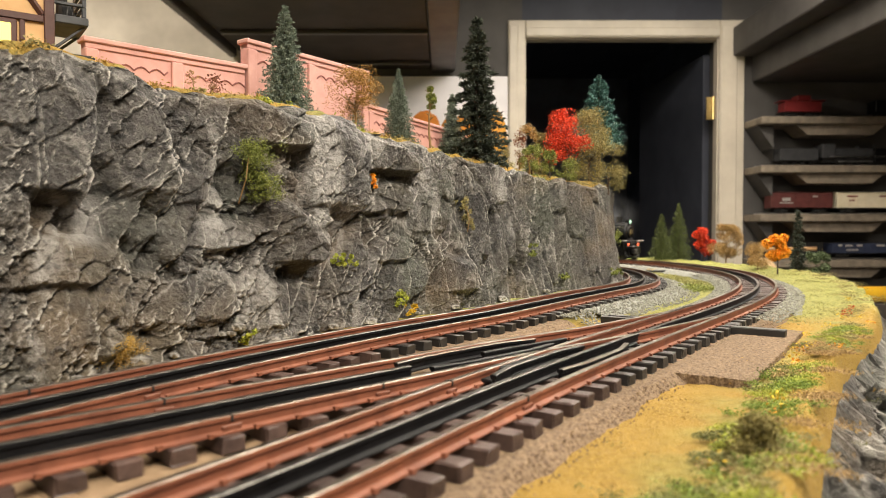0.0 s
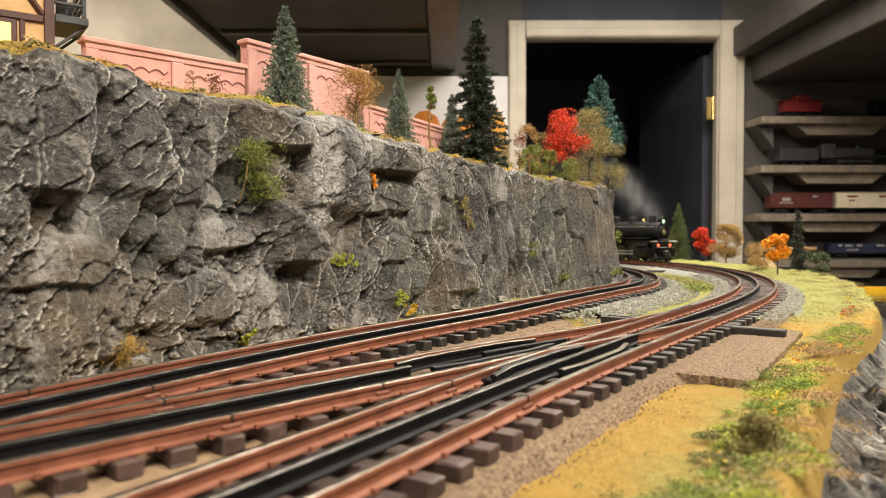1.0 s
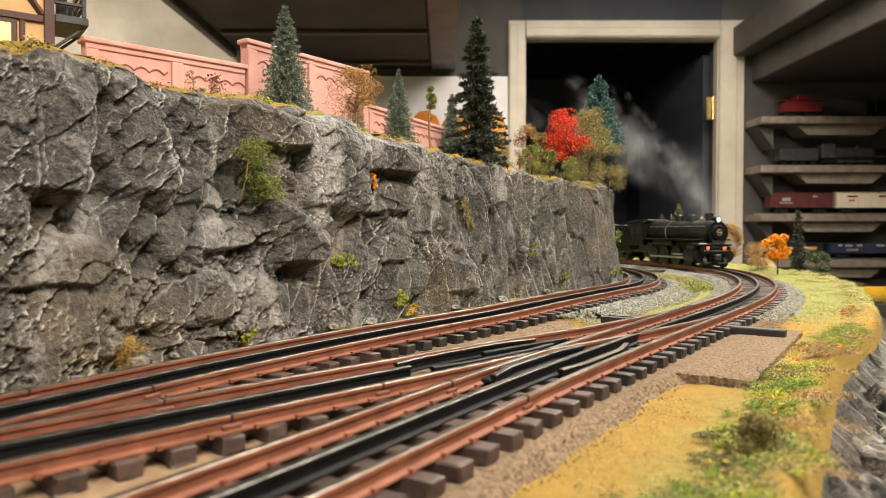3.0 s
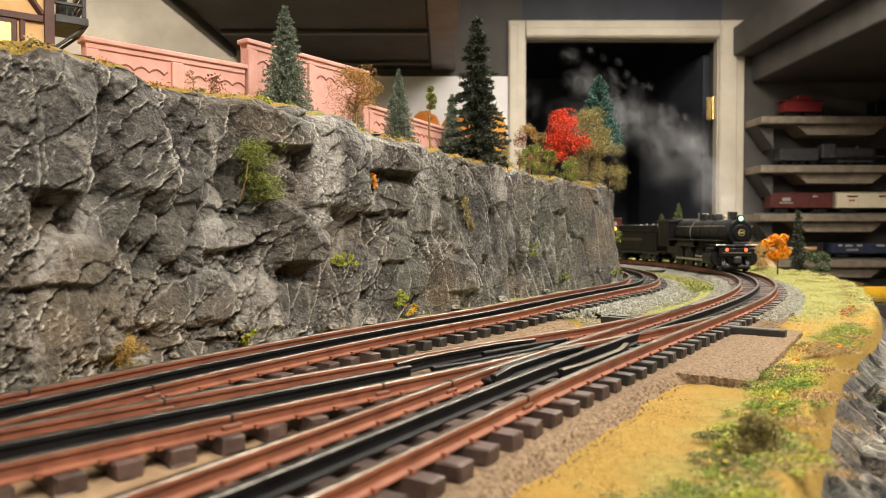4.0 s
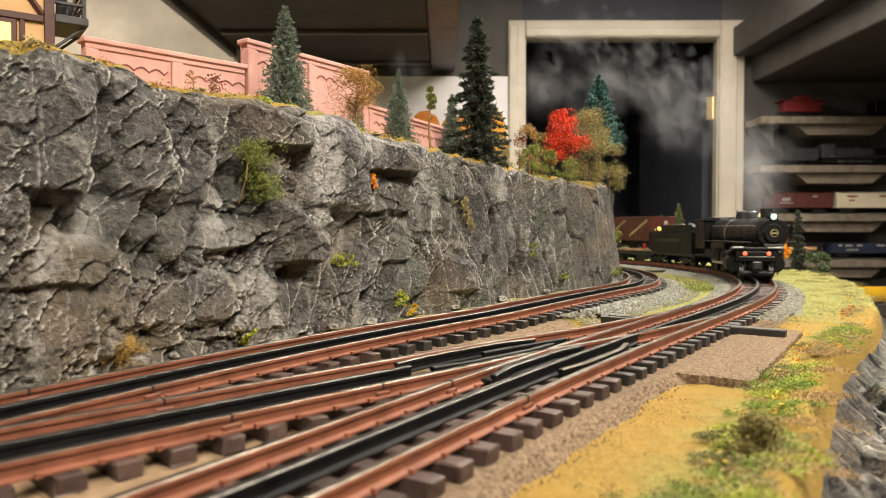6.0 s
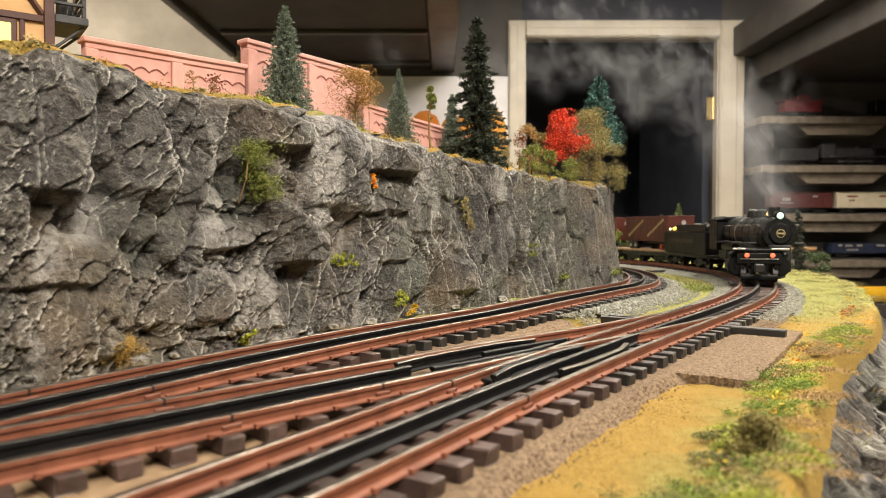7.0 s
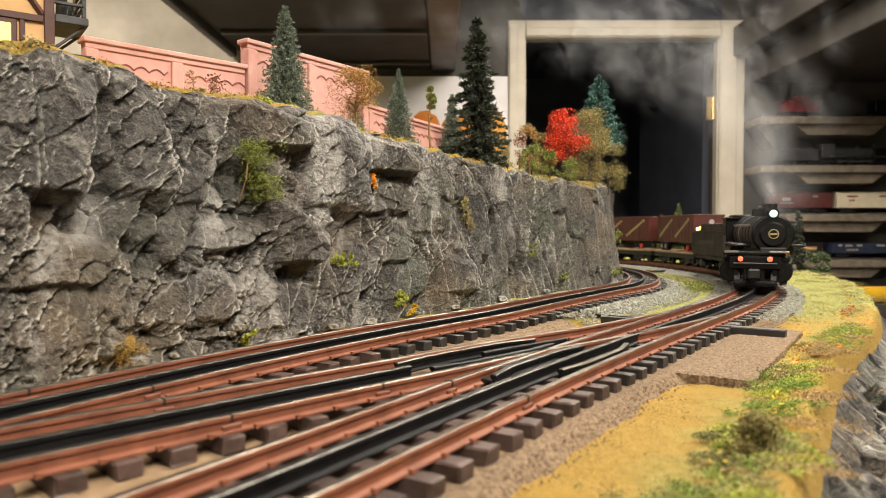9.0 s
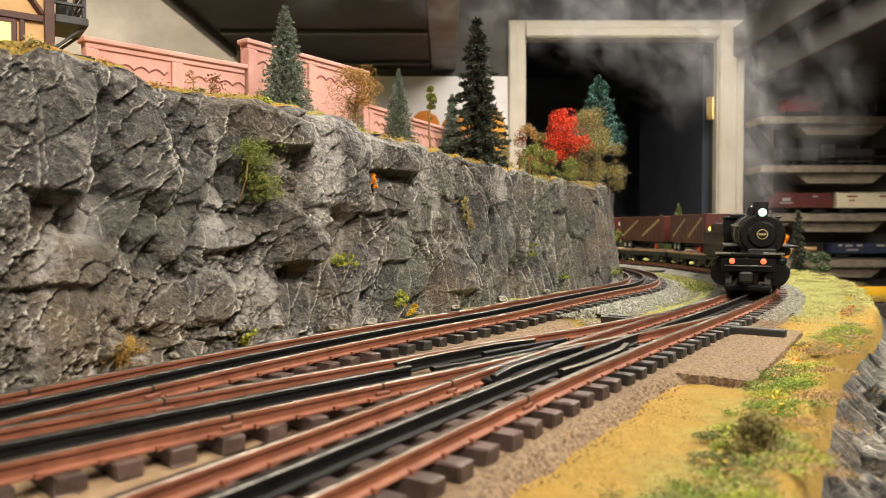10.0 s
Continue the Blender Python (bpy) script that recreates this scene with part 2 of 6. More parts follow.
part("guard_rail", rail_mesh(CROSS, C_FROG - .06, C_FROG + .035, -HALF + .0055, bend=(.003, .003)), [M["black_rail"], M["steel"]], crossover, "bright-topped guard rail")
part("guard_rail", rail_mesh(OUTER, S_FROG - .075, S_FROG + .005, HALF - .0055, bend=(-.004, -.003)), [M["black_rail"], M["steel"]], crossover, "bright-topped guard rail")
part("wing_rail", rail_mesh(OUTER, S_FROG - .055, S_FROG + .03, -HALF + .0058, bend=(.004, .003)), [M["black_rail"], M["dark_steel"]], crossover, "black plastic wing rail")
part("wing_rail", rail_mesh(CROSS, C_FROG - .055, C_FROG + .03, HALF - .0058, bend=(-.004, -.003)), [M["black_rail"], M["black_rail"]], crossover, "black plastic wing rail")
fp = OUTER.at(S_FROG) + OUTER.side(S_FROG)[2] * (-HALF + .001)
fw = OUTER.side(S_FROG)[1]
ang = math.degrees(math.atan2(fw[1], fw[0])) - 5
bm = bmesh.new()
box(bm, -.034, .026, -.007, .007, 0, .0022, bev=.0006)
box(bm, -.020, .012, -.0022, .0022, 0, .0050, bev=.0008)
ob = part("frog", bm, M["black_rail"], crossover, "black plastic frog")
ob.matrix_basis = pose(fp[0], fp[1], TIE_Z, 0, 0, ang)
s, k = S_POINT - .03, 0
while s < S_FROG - .02:
    p = OUTER.at(s)
    c = CROSS.near(*p)
    gap = min(.045, max(0.0, float(np.dot(p - CROSS.at(c), OUTER.side(s)[2])))) if s > S_POINT else 0.0
    tie(crossover, OUTER, s, .027 + gap, .027, "tie_dark", seed=k)
    s, k = s + PITCH, k + 1
s = C_FROG + .035
while s < CROSS.len - .02:
    tie(crossover, CROSS, s, .027, .0225, "tie", seed=k)
    s, k = s + PITCH, k + 1
# the two long ties that carry the switch throw
tie(crossover, OUTER, OUTER.near(.164, .465), .063, .058, "tie_dark", .0085, 1)
tie(crossover, OUTER, OUTER.near(.173, .477), .063, .027, "tie_dark", .0085, 2)
spikes(crossover, CROSS, .03, CROSS.len - .05, PITCH, (-HALF, HALF))

# rail joiners: small plates at the joints, with a gap in the railhead
def joiner(parent, path, x, y, off):
    s_ = path.near(x, y)
    p_, w_, r_ = path.side(s_)
    bm_ = bmesh.new()
    for sd in (-1, 1):
        box(bm_, -.0034, .0034, sd * .0012 - .0005, sd * .0012 + .0005, .0010, .0026, bev=.0003)
        for q_ in (-.0025, .0025):
            rod(bm_, (q_, sd * .0015, .0019), (q_, sd * .0020, .0019), .0004, n=6)
    box(bm_, -.0004, .0004, -.0017, .0017, .0036, .00565, mi=1)
    o_ = part("rail_joiner", bm_, [M["rust"], M["soot_gap"]], parent)
    o_.matrix_basis = pose(p_[0] + r_[0] * off, p_[1] + r_[1] * off, TIE_Z, 0, 0, math.degrees(math.atan2(w_[1], w_[0])))


M["soot_gap"] = mat("dark_gap", (.008, .007, .006), (.014, .012, .010), 60, .8)
for tr_, pa_, x_, y_, o_ in ((inner_track, INNER, -.135, .24, -HALF), (inner_track, INNER, -.10, .25, HALF), (crossover, CROSS, -.093, .232, -HALF), (crossover, CROSS, -.062, .210, HALF),
                             (crossover, CROSS, -.024, .258, HALF), (outer_track, OUTER, .005, .262, -HALF), (outer_track, OUTER, .028, .236, HALF), (inner_track, INNER, .115, .65, HALF)):
    joiner(tr_, pa_, x_, y_, o_)

# ---- ground: one sheet, its fields of turf, and the cork beds ----
EDGE = Path(np.array([(-60, -160), (10, 20), (60, 110), (99, 183), (147, 262), (220, 376), (330, 520), (430, 690), (520, 880), (570, 1040), (588, 1200), (570, 1400), (500, 1600), (380, 1780), (250, 1900)]) / 1000, 30)
ey = EDGE.p[:, 1]


def edge_x(y):
    return float(np.interp(y, ey, EDGE.p[:, 0]))


def build_ground():
    ys = np.concatenate([np.arange(-.15, .6, .004), np.arange(.6, 1.9, .01)])
    us = 1 - np.linspace(0, 1, 200) ** 1.6
    verts, faces, green = [], [], []
    for y in ys:
        xe = edge_x(y)
        for u in us:
            d = (1 - u) * (xe + .8)
            x = xe - d
            z = noise.noise((x * 40, y * 40, 0)) * .0012 + noise.noise((x * 190, y * 190, 5)) * .0006
            z += .006 * math.exp(-(d / .03) ** 2) * (1 + .8 * noise.noise((x * 30, y * 30, 9)))   # rim of the slope
            z += noise.noise((x * 120, y * 120, 11)) * .003 * math.exp(-(d / .03) ** 2)
            z -= .016 * max(0, 1 - d / .008) ** 2
            verts.append((x, y, z))
            g = max(0, min(1, (y - .48) / .14 + noise.noise((x * 18, y * 18, 2)) * .5))
            band = math.exp(-((d - .034 - .008 * noise.noise((x * 14, y * 14, 4))) / .016) ** 2)
            g = max(g * (1 - math.exp(-(d / .022) ** 2) * max(0, min(1, (.62 - y) / .12))), min(1, max(0, band * (.55 + 1.3 * noise.noise((x * 60, y * 60, 7))))))
            green.append(g)
    m = len(us)
    for i in range(len(ys) - 1):
        for j in range(m - 1):
            a = i * m + j
            faces.append((a, a + m, a + m + 1, a + 1))
    # the rocky side of the bench
    n0 = len(verts)
    rows = 60
    for i, y in enumerate(ys):
        xe = edge_x(y)
        for r in range(1, rows):
            h = r / (rows - 1)
            out = .010 * math.sqrt(h) + .03 * h + .012 * noise.noise((xe * 45 + y * 45, h * 7, 1)) + .007 * (1 - 2 * abs(noise.noise((y * 110, h * 16, 4)))) + .007 * noise.noise((y * 240, h * 6, 6)) + .004 * noise.noise((y * 520, h * 24, 8))
            verts.append((xe + out * .83, y - out * .5, -.016 - h * .16))
    for i in range(len(ys) - 1):
        for r in range(rows - 1):
            a = i * m if r == 0 else n0 + i * (rows - 1) + r - 1
            b = (i + 1) * m if r == 0 else n0 + (i + 1) * (rows - 1) + r - 1
            faces.append((a, n0 + i * (rows - 1) + r, n0 + (i + 1) * (rows - 1) + r, b))
    ob = part("ground", (verts, faces), [M["ground"], M["rock"]])
    at = ob.data.attributes.new("turf", "FLOAT", "POINT")
    at.data.foreach_set("value", np.array(green + [0.0] * (len(verts) - len(green)), dtype=np.float32))
    mi = np.zeros(len(faces), dtype=np.int32)
    mi[(len(ys) - 1) * (m - 1):] = 1
    ob.data.polygons.foreach_set("material_index", mi)
    return tagged(ob, "yellow and green turf on a model landscape with a rocky edge", "ground", kind="structure")


def ground_material():
    m = mat("turf_ground", (.23, .135, .017), (.45, .285, .050), 700, .95, 0, 1.0, 850, c3=(.37, .225, .034), patch=30, dist=.0026, spread=.19)
    nt = m.node_tree
    b = nt.nodes["Principled BSDF"]
    old = b.inputs["Base Color"].links[0].from_socket
    at = nt.nodes.new("ShaderNodeAttribute")
    at.attribute_name = "turf"
    tc = nt.nodes.new("ShaderNodeTexCoord")
    n = nt.nodes.new("ShaderNodeTexNoise")
    n.inputs["Scale"].default_value, n.inputs["Detail"].default_value = 260, 5
    nt.links.new(tc.outputs["Object"], n.inputs["Vector"])
    r = nt.nodes.new("ShaderNodeValToRGB")
    r.color_ramp.elements[0].position, r.color_ramp.elements[1].position = .36, .64
    r.color_ramp.elements[0].color, r.color_ramp.elements[1].color = (.165, .170, .035, 1), (.355, .345, .095, 1)
    nt.links.new(n.outputs["Fac"], r.inputs[0])
    mix = nt.nodes.new("ShaderNodeMix")
    mix.data_type = "RGBA"
    nt.links.new(at.outputs["Fac"], mix.inputs[0])
    nt.links.new(old, mix.inputs[6])
    nt.links.new(r.outputs[0], mix.inputs[7])
    nt.links.new(mix.outputs[2], b.inputs["Base Color"])
    return m


def rock_material():
    m = mat("painted_rock", (.019, .0182, .0175), (.122, .114, .104), 75, .35, 0, 1.0, 420, c3=(.088, .078, .066), patch=15, dist=.0040, spread=.15)
    nt = m.node_tree
    b = nt.nodes["Principled BSDF"]
    old = b.inputs["Base Color"].links[0].from_socket
    ge = nt.nodes.new("ShaderNodeNewGeometry")
    tc = nt.nodes.new("ShaderNodeTexCoord")

    def field(scale, lo, hi, stretch=(1, 1, 1), detail=5):
        mp = nt.nodes.new("ShaderNodeMapping")
        mp.inputs["Scale"].default_value = stretch
        nt.links.new(tc.outputs["Object"], mp.inputs[0])
        n = nt.nodes.new("ShaderNodeTexNoise")
        n.inputs["Scale"].default_value, n.inputs["Detail"].default_value = scale, detail
        nt.links.new(mp.outputs[0], n.inputs["Vector"])
        r = nt.nodes.new("ShaderNodeMapRange")
        r.inputs[1].default_value, r.inputs[2].default_value = lo, hi
        nt.links.new(n.outputs["Fac"], r.inputs[0])
        return r.outputs[0]

    def times(p, q):
        ml = nt.nodes.new("ShaderNodeMath")
        ml.operation = "MULTIPLY"
        nt.links.new(p, ml.inputs[0])
        nt.links.new(q, ml.inputs[1])
        return ml.outputs[0]

    def lay(base, fac, colour, amount=1.0):
        mx = nt.nodes.new("ShaderNodeMix")
        mx.data_type = "RGBA"
        ml = nt.nodes.new("ShaderNodeMath")
        ml.operation = "MULTIPLY"
        ml.inputs[1].default_value = amount
        nt.links.new(fac, ml.inputs[0])
        nt.links.new(ml.outputs[0], mx.inputs[0])
        nt.links.new(base, mx.inputs[6])
        mx.inputs[7].default_value = (*colour, 1)
        return mx.outputs[2]

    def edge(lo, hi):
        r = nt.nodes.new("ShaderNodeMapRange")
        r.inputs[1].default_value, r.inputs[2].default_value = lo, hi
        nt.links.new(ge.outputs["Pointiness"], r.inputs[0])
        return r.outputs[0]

    c = lay(old, field(11, .50, .66), (.086, .096, .074), .6)                 # greenish wash
    c = lay(c, field(8, .54, .68, (1, 1, 1.6)), (.20, .140, .080), .5)        # ochre wash
    c = lay(c, field(19, .54, .62), (.024, .024, .026), .50)                   # dark washes
    c = lay(c, field(30, .56, .67, (1, 1, .3)), (.38, .365, .34), .75)         # pale mineral runs
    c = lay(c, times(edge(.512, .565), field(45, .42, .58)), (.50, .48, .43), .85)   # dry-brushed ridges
    c = lay(c, edge(.48, .40), (.010, .010, .011), .70)                       # darker in the cracks, where pointiness is low
    seam = times(times(field(24, .486, .503, (1, 1, .5), 3), field(24, .522, .507, (1, 1, .5), 3)), field(20, .48, .58))
    c = lay(c, seam, (.46, .44, .40), .40)                                     # thin pale seams, broken up
    c = lay(c, times(field(330, .58, .64), field(26, .42, .54)), (.42, .40, .37), .30)   # pale grit
    c = lay(c, times(field(210, .55, .63), field(30, .42, .55)), (.012, .012, .013), .55)  # dark pits
    nt.links.new(c, b.inputs["Base Color"])
    return m


M["ground"] = ground_material()
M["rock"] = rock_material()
build_ground()


def layout_table():
    """The bench that carries the landscape."""
    t_ = thing("layout_table", Matrix(), "plywood layout bench on square wooden legs", "table", kind="structure")
    bm_ = bmesh.new()
    ys_ = np.linspace(-.14, 1.88, 42)
    ring = [(edge_x(y) - .022, y) for y in ys_] + [(-.80, 1.88), (-.80, -.14)]
    f_ = bm_.faces.new([bm_.verts.new((x, y, -.022)) for x, y in ring])
    r_ = bmesh.ops.extrude_face_region(bm_, geom=[f_])
    bmesh.ops.translate(bm_, vec=(0, 0, -.04), verts=[v for v in r_["geom"] if isinstance(v, bmesh.types.BMVert)])
    bmesh.ops.recalc_face_normals(bm_, faces=bm_.faces)
    part("bench_top", bm_, M["bare_wood"], t_)
    part("apron", cube_bm(-.80, -.775, -.13, 1.87, -.16, -.0625, bev=.002), M["bare_wood"], t_)
    part("apron", cube_bm(-.774, .20, 1.845, 1.87, -.16, -.0625, bev=.002), M["bare_wood"], t_)
    for x, y in ((-.74, -.08), (-.74, .90), (-.74, 1.80), (-.14, -.08), (.14, .62), (.36, 1.25), (.16, 1.79)):
        part("leg", cube_bm(x - .035, x + .035, y - .035, y + .035, -1.22, -.0625, bev=.003), M["bare_wood"], t_)


layout_table()

s_pt = OUTER.near(.26, .60)
tagged(part("roadbed_cork", strip(OUTER, s_pt, S_END, .036, .033, .0039, .007, .003, 14, .0005), M["cork"]), "brown crumbly cork bed under the track", "roadbed", kind="structure")
tagged(part("roadbed_cross", strip(CROSS, .10, CROSS.len - .02, .033, .033, .0037, .007, .003, 14, .0006), M["bare_wood"]), "bare tan board under the crossover", "roadbed", kind="structure")
tagged(part("roadbed_ballast", strip(OUTER, .3, s_pt + .01, .036, .031, .0068, .012, .005, 12, .0012), M["ballast"]), "grey stone ballast under the curved track", "roadbed", kind="structure")
tagged(part("roadbed_inner", strip(INNER, INNER.near(.06, .54), INNER.len - .02, .034, .034, .0038, .008, .004, 12, .001), M["cork"]), "brown cork bed under the track", "roadbed", kind="structure")
tagged(part("roadbed_inner_ballast", strip(INNER, .2, INNER.near(.09, .58), .036, .036, .0060, .014, .005, 12, .0012), M["ballast"]), "grey stone ballast under the curved track", "roadbed", kind="structure")
# ---- the cliff ----
CLIFF = Path(np.array([(-360, 0), (-300, 110), (-240, 222), (-193, 302), (-169, 343), (-130, 415), (-89, 484), (-12, 589), (67, 714), (143, 818), (214, 884), (232, 940), (222, 1005), (150, 1090), (40, 1160), (-200, 1230)]) / 1000, 12)


def fbm(u, v, f, seed, octaves=4):
    rng = np.random.RandomState(seed)
    tot, amp = np.zeros_like(u), 1.0
    for o in range(octaves):
        g = rng.rand(128, 128) * 2 - 1
        x, y = u * f, v * f
        i, j = np.floor(x).astype(int), np.floor(y).astype(int)
        fx, fy = x - i, y - j
        fx, fy = fx * fx * (3 - 2 * fx), fy * fy * (3 - 2 * fy)
        i0, j0, i1, j1 = i % 128, j % 128, (i + 1) % 128, (j + 1) % 128
        tot += amp * ((g[i0, j0] * (1 - fx) + g[i1, j0] * fx) * (1 - fy) + (g[i0, j1] * (1 - fx) + g[i1, j1] * fx) * fy)
        f, amp = f * 2.1, amp * .5
    return tot


S0 = CLIFF.near(-.193, .302)
TOP_S = [0, .30, .345, .385, .44, .50, .54, .60, .67, .785, .95, 1.10, CLIFF.len]
TOP_Z = [.162, .159, .158, .160, .156, .157, .161, .154, .147, .140, .134, .130, .127]


def top_z(s):
    return np.interp(s, TOP_S, TOP_Z) + .0016 * np.sin(s * 67) + .0012 * np.sin(s * 151 + 1)


GRID = {}


def on_cliff(s, z):
    """A point of the rock face and its outward side."""
    i = int(np.argmin(np.abs(GRID["s"] - s)))
    j = int(np.argmin(np.abs(GRID["Z"][i] - z)))
    return Vector((GRID["X"][i, j], GRID["Y"][i, j], GRID["Z"][i, j])), Vector((GRID["rx"][i, j], GRID["ry"][i, j], 0))


def plates(u, v, size, seed, step, tu, tv, bend=.35):
    """Broken rock: one leaning plate for each jittered cell, with a sheer step at its rim."""
    rng = np.random.RandomState(seed)
    N = 256
    ju, jv, ta, tb, of = (rng.rand(N, N) for _ in range(5))
    cu, cv = np.floor(u / size).astype(int), np.floor(v / size).astype(int)
    f1, f2 = np.full(u.shape, 9.0), np.full(u.shape, 9.0)
    h = np.zeros(u.shape)
    for a in (-2, -1, 0, 1, 2):
        for b in (-2, -1, 0, 1, 2):
            i, j = (cu + a) % N, (cv + b) % N
            du = u / size - (cu + a + ju[i, j])
            dv = v / size - (cv + b + jv[i, j])
            k = np.maximum(np.abs(du + bend * (ta[i, j] - .5) * dv), np.maximum(np.abs(dv + bend * (tb[i, j] - .5) * du), .72 * np.abs(du + (of[i, j] * 2 - 1) * dv)))
            hh = step * (of[i, j] - .5) + tu * (.3 + ta[i, j]) * du - tv * (.3 + tb[i, j]) * dv
            near = k < f1
            f2 = np.where(near, f1, np.minimum(f2, k))
            h = np.where(near, hh, h)
            f1 = np.where(near, k, f1)
    return h * size, f2 - f1


# blocks that stand proud: place, height, half width, half height, depth, skew
BLOCKS = ((.374, .122, .015, .036, .023, -.10), (.414, .126, .022, .036, .024, .10), (.448, .101, .013, .012, .013, .0), (.371, .060, .026, .013, .016, -.2), (.378, .030, .030, .020, .012, -.3),
          (.518, .142, .028, .013, .030, .25), (.577, .122, .032, .037, .027, -.15), (.527, .073, .019, .023, .042, .10), (.638, .133, .026, .013, .030, .2), (.643, .101, .024, .014, .015, -.5))
LEDGES = ((.470, .072, .030, .010, .012, -.6), (.455, .036, .030, .016, .012, -.4), (.500, .030, .026, .022, .010, -.2), (.590, .046, .026, .022, .013, -.5), (.640, .060, .022, .012, .013, -.5),
          (.655, .034, .022, .018, .012, -.6), (.722, .036, .030, .018, .024, .05), (.700, .108, .020, .030, .012, .1), (.774, .114, .017, .022, .014, .1), (.345, .105, .018, .030, .010, .0),
          (.830, .080, .018, .040, .010, .1), (.560, .015, .020, .012, .010, -.3), (.345, .135, .016, .016, .010, .0))
# clefts and undercuts: place, height, half width, half height, depth
CLEFTS = ((.368, .083, .011, .010, .013), (.398, .140, .006, .024, .007), (.396, .100, .008, .012, .011), (.437, .128, .009, .018, .011), (.417, .060, .012, .012, .013), (.415, .016, .014, .010, .010),
          (.490, .100, .015, .017, .017), (.520, .123, .022, .007, .008), (.524, .046, .016, .006, .008), (.545, .105, .006, .030, .008), (.612, .080, .008, .030, .008), (.640, .117, .020, .005, .006),
          (.694, .070, .030, .005, .005), (.742, .090, .010, .016, .010), (.690, .018, .006, .020, .007), (.800, .060, .006, .030, .006))


def build_cliff():
    s = np.concatenate([np.arange(.20, .32, .0018), np.arange(.32, .80, .00085), np.arange(.80, 1.12, .0015), np.arange(1.12, CLIFF.len - .05, .004)])
    v = np.linspace(0, 1, 210)
    S, V = np.meshgrid(s, v, indexing="ij")
    px, py = np.interp(S, CLIFF.s, CLIFF.p[:, 0]), np.interp(S, CLIFF.s, CLIFF.p[:, 1])
    wx = (np.interp(S + .012, CLIFF.s, CLIFF.p[:, 0]) - np.interp(S - .012, CLIFF.s, CLIFF.p[:, 0]))
    wy = (np.interp(S + .012, CLIFF.s, CLIFF.p[:, 1]) - np.interp(S - .012, CLIFF.s, CLIFF.p[:, 1]))
    wl = np.hypot(wx, wy)
    rx, ry = wy / wl, -wx / wl
    H = top_z(S)
    Z = V * H
    # strata lean: shear the plane in which the rock breaks
    a = math.radians(36)
    u1 = S * math.cos(a) - Z * math.sin(a)
    v1 = S * math.sin(a) + Z * math.cos(a)
    wob = fbm(S, Z, 45, 3, 4) * .0010
    wo2 = fbm(S, Z, 120, 31, 4) * .0006
    col = np.clip((S - .62) / .14, 0, 1)                       # upright columns further along
    u2, v2 = S * .94 - Z * .34, S * .34 + Z * .94
    d1, e1 = plates(u2 + wob, v2 * .42 + wo2, .036, 11, .15, .26, .04)
    d2, e2 = plates(u1 + wob, v1 * .38 - wo2, .017, 12, .20, .32, .06)
    c1, x1 = plates(S + Z * .08 + wob * .7, Z * .26 + wo2, .025, 17, .30, .28, .08, .2)
    c2, x2 = plates(S + wo2, Z * .36 - wob, .011, 18, .22, .16, .14, .3)
    d3, e3 = plates(u1 + wo2, v1 * .6 + wob, .0075, 13, .34, .38, .20)
    d4, e4 = plates(u2 + wob, v2 * .7 - wo2, .0032, 15, .50, .45, .45)
    patch = np.clip(fbm(S, Z, 26, 21, 3) * 2.4 + .25, 0, 1)    # chipped patches between plain slabs
    chip = np.clip(fbm(S + .3, Z, 34, 22, 3) * 2.6 + .15, 0, 1)
    d = (d1 + d2 * .8) * (1 - .75 * col) + (c1 * 1.55 + c2 * .55) * (.25 + .75 * col)
    d += (d3 * (.06 + .95 * patch) + d4 * (.06 + 1.15 * chip)) * (1 - .62 * col)
    d -= .0016 * (1 - col) * np.exp(-(e2 / .05) ** 2) + .0065 * col * np.exp(-(x1 / .06) ** 2) + .0008 * patch * np.exp(-(e3 / .08) ** 2)
    d = d - d.mean()
    for fs, fz, fu, fv, dep, sk in BLOCKS + LEDGES:
        du, dv = (S - fs + wob * 1.3) / fu, (Z - fz + wo2 * 1.3) / fv
        q, w = du + sk * dv, dv + .22 * du
        face = np.minimum(np.minimum(.62 + .38 * q, .80 - .24 * w), np.minimum(np.minimum(1.1 * (1.05 + q), 1.3 * (1.05 - w)), np.minimum(7 * (1.05 - q), 2.0 * (1.05 + w))))
        face = np.minimum(face, 3.5 * (1.55 - np.abs(q - w)))
        d = np.where(face > 0, np.maximum(d, dep * face * .62 + d * .5), d)
    for fs, fz, fu, fv, dep in CLEFTS:
        k = np.maximum(np.abs((S - fs + wob) / fu + .25 * (Z - fz) / fv), np.abs((Z - fz + wo2) / fv))
        d = d - dep * .62 * np.clip((1.12 - k) * 1.5, 0, 1)
    d += (.5 - np.abs(fbm(u1, v1 * 1.6, 75, 5, 5))) * .0004 + fbm(S, Z, 300, 16, 3) * .00035
    lean = -.003 * V + .006 * (1 - V) ** 3 + .004 * fbm(S, Z, 9, 8, 2)
    fade = np.clip((1 - V) / .012, .8, 1)
    off = np.clip(d * (1 - .20 * col - .45 * np.clip((S - .92) / .10, 0, 1)), -.020, .028) * fade + lean
    off += np.where(V > .97, -(V - .97) * .18, 0)
    X, Y = px + rx * off, py + ry * off
    Z = Z + fbm(S, V * .1, 70, 9, 3) * .0018 * V - .004
    GRID.update(s=s, v=v, X=X, Y=Y, Z=Z, rx=rx, ry=ry)
    n, m = S.shape
    idx = np.arange(n * m).reshape(n, m)
    quads = np.stack([idx[:-1, :-1], idx[1:, :-1], idx[1:, 1:], idx[:-1, 1:]], -1).reshape(-1, 4)
    me = bpy.data.meshes.new("cliff")
    me.vertices.add(n * m)
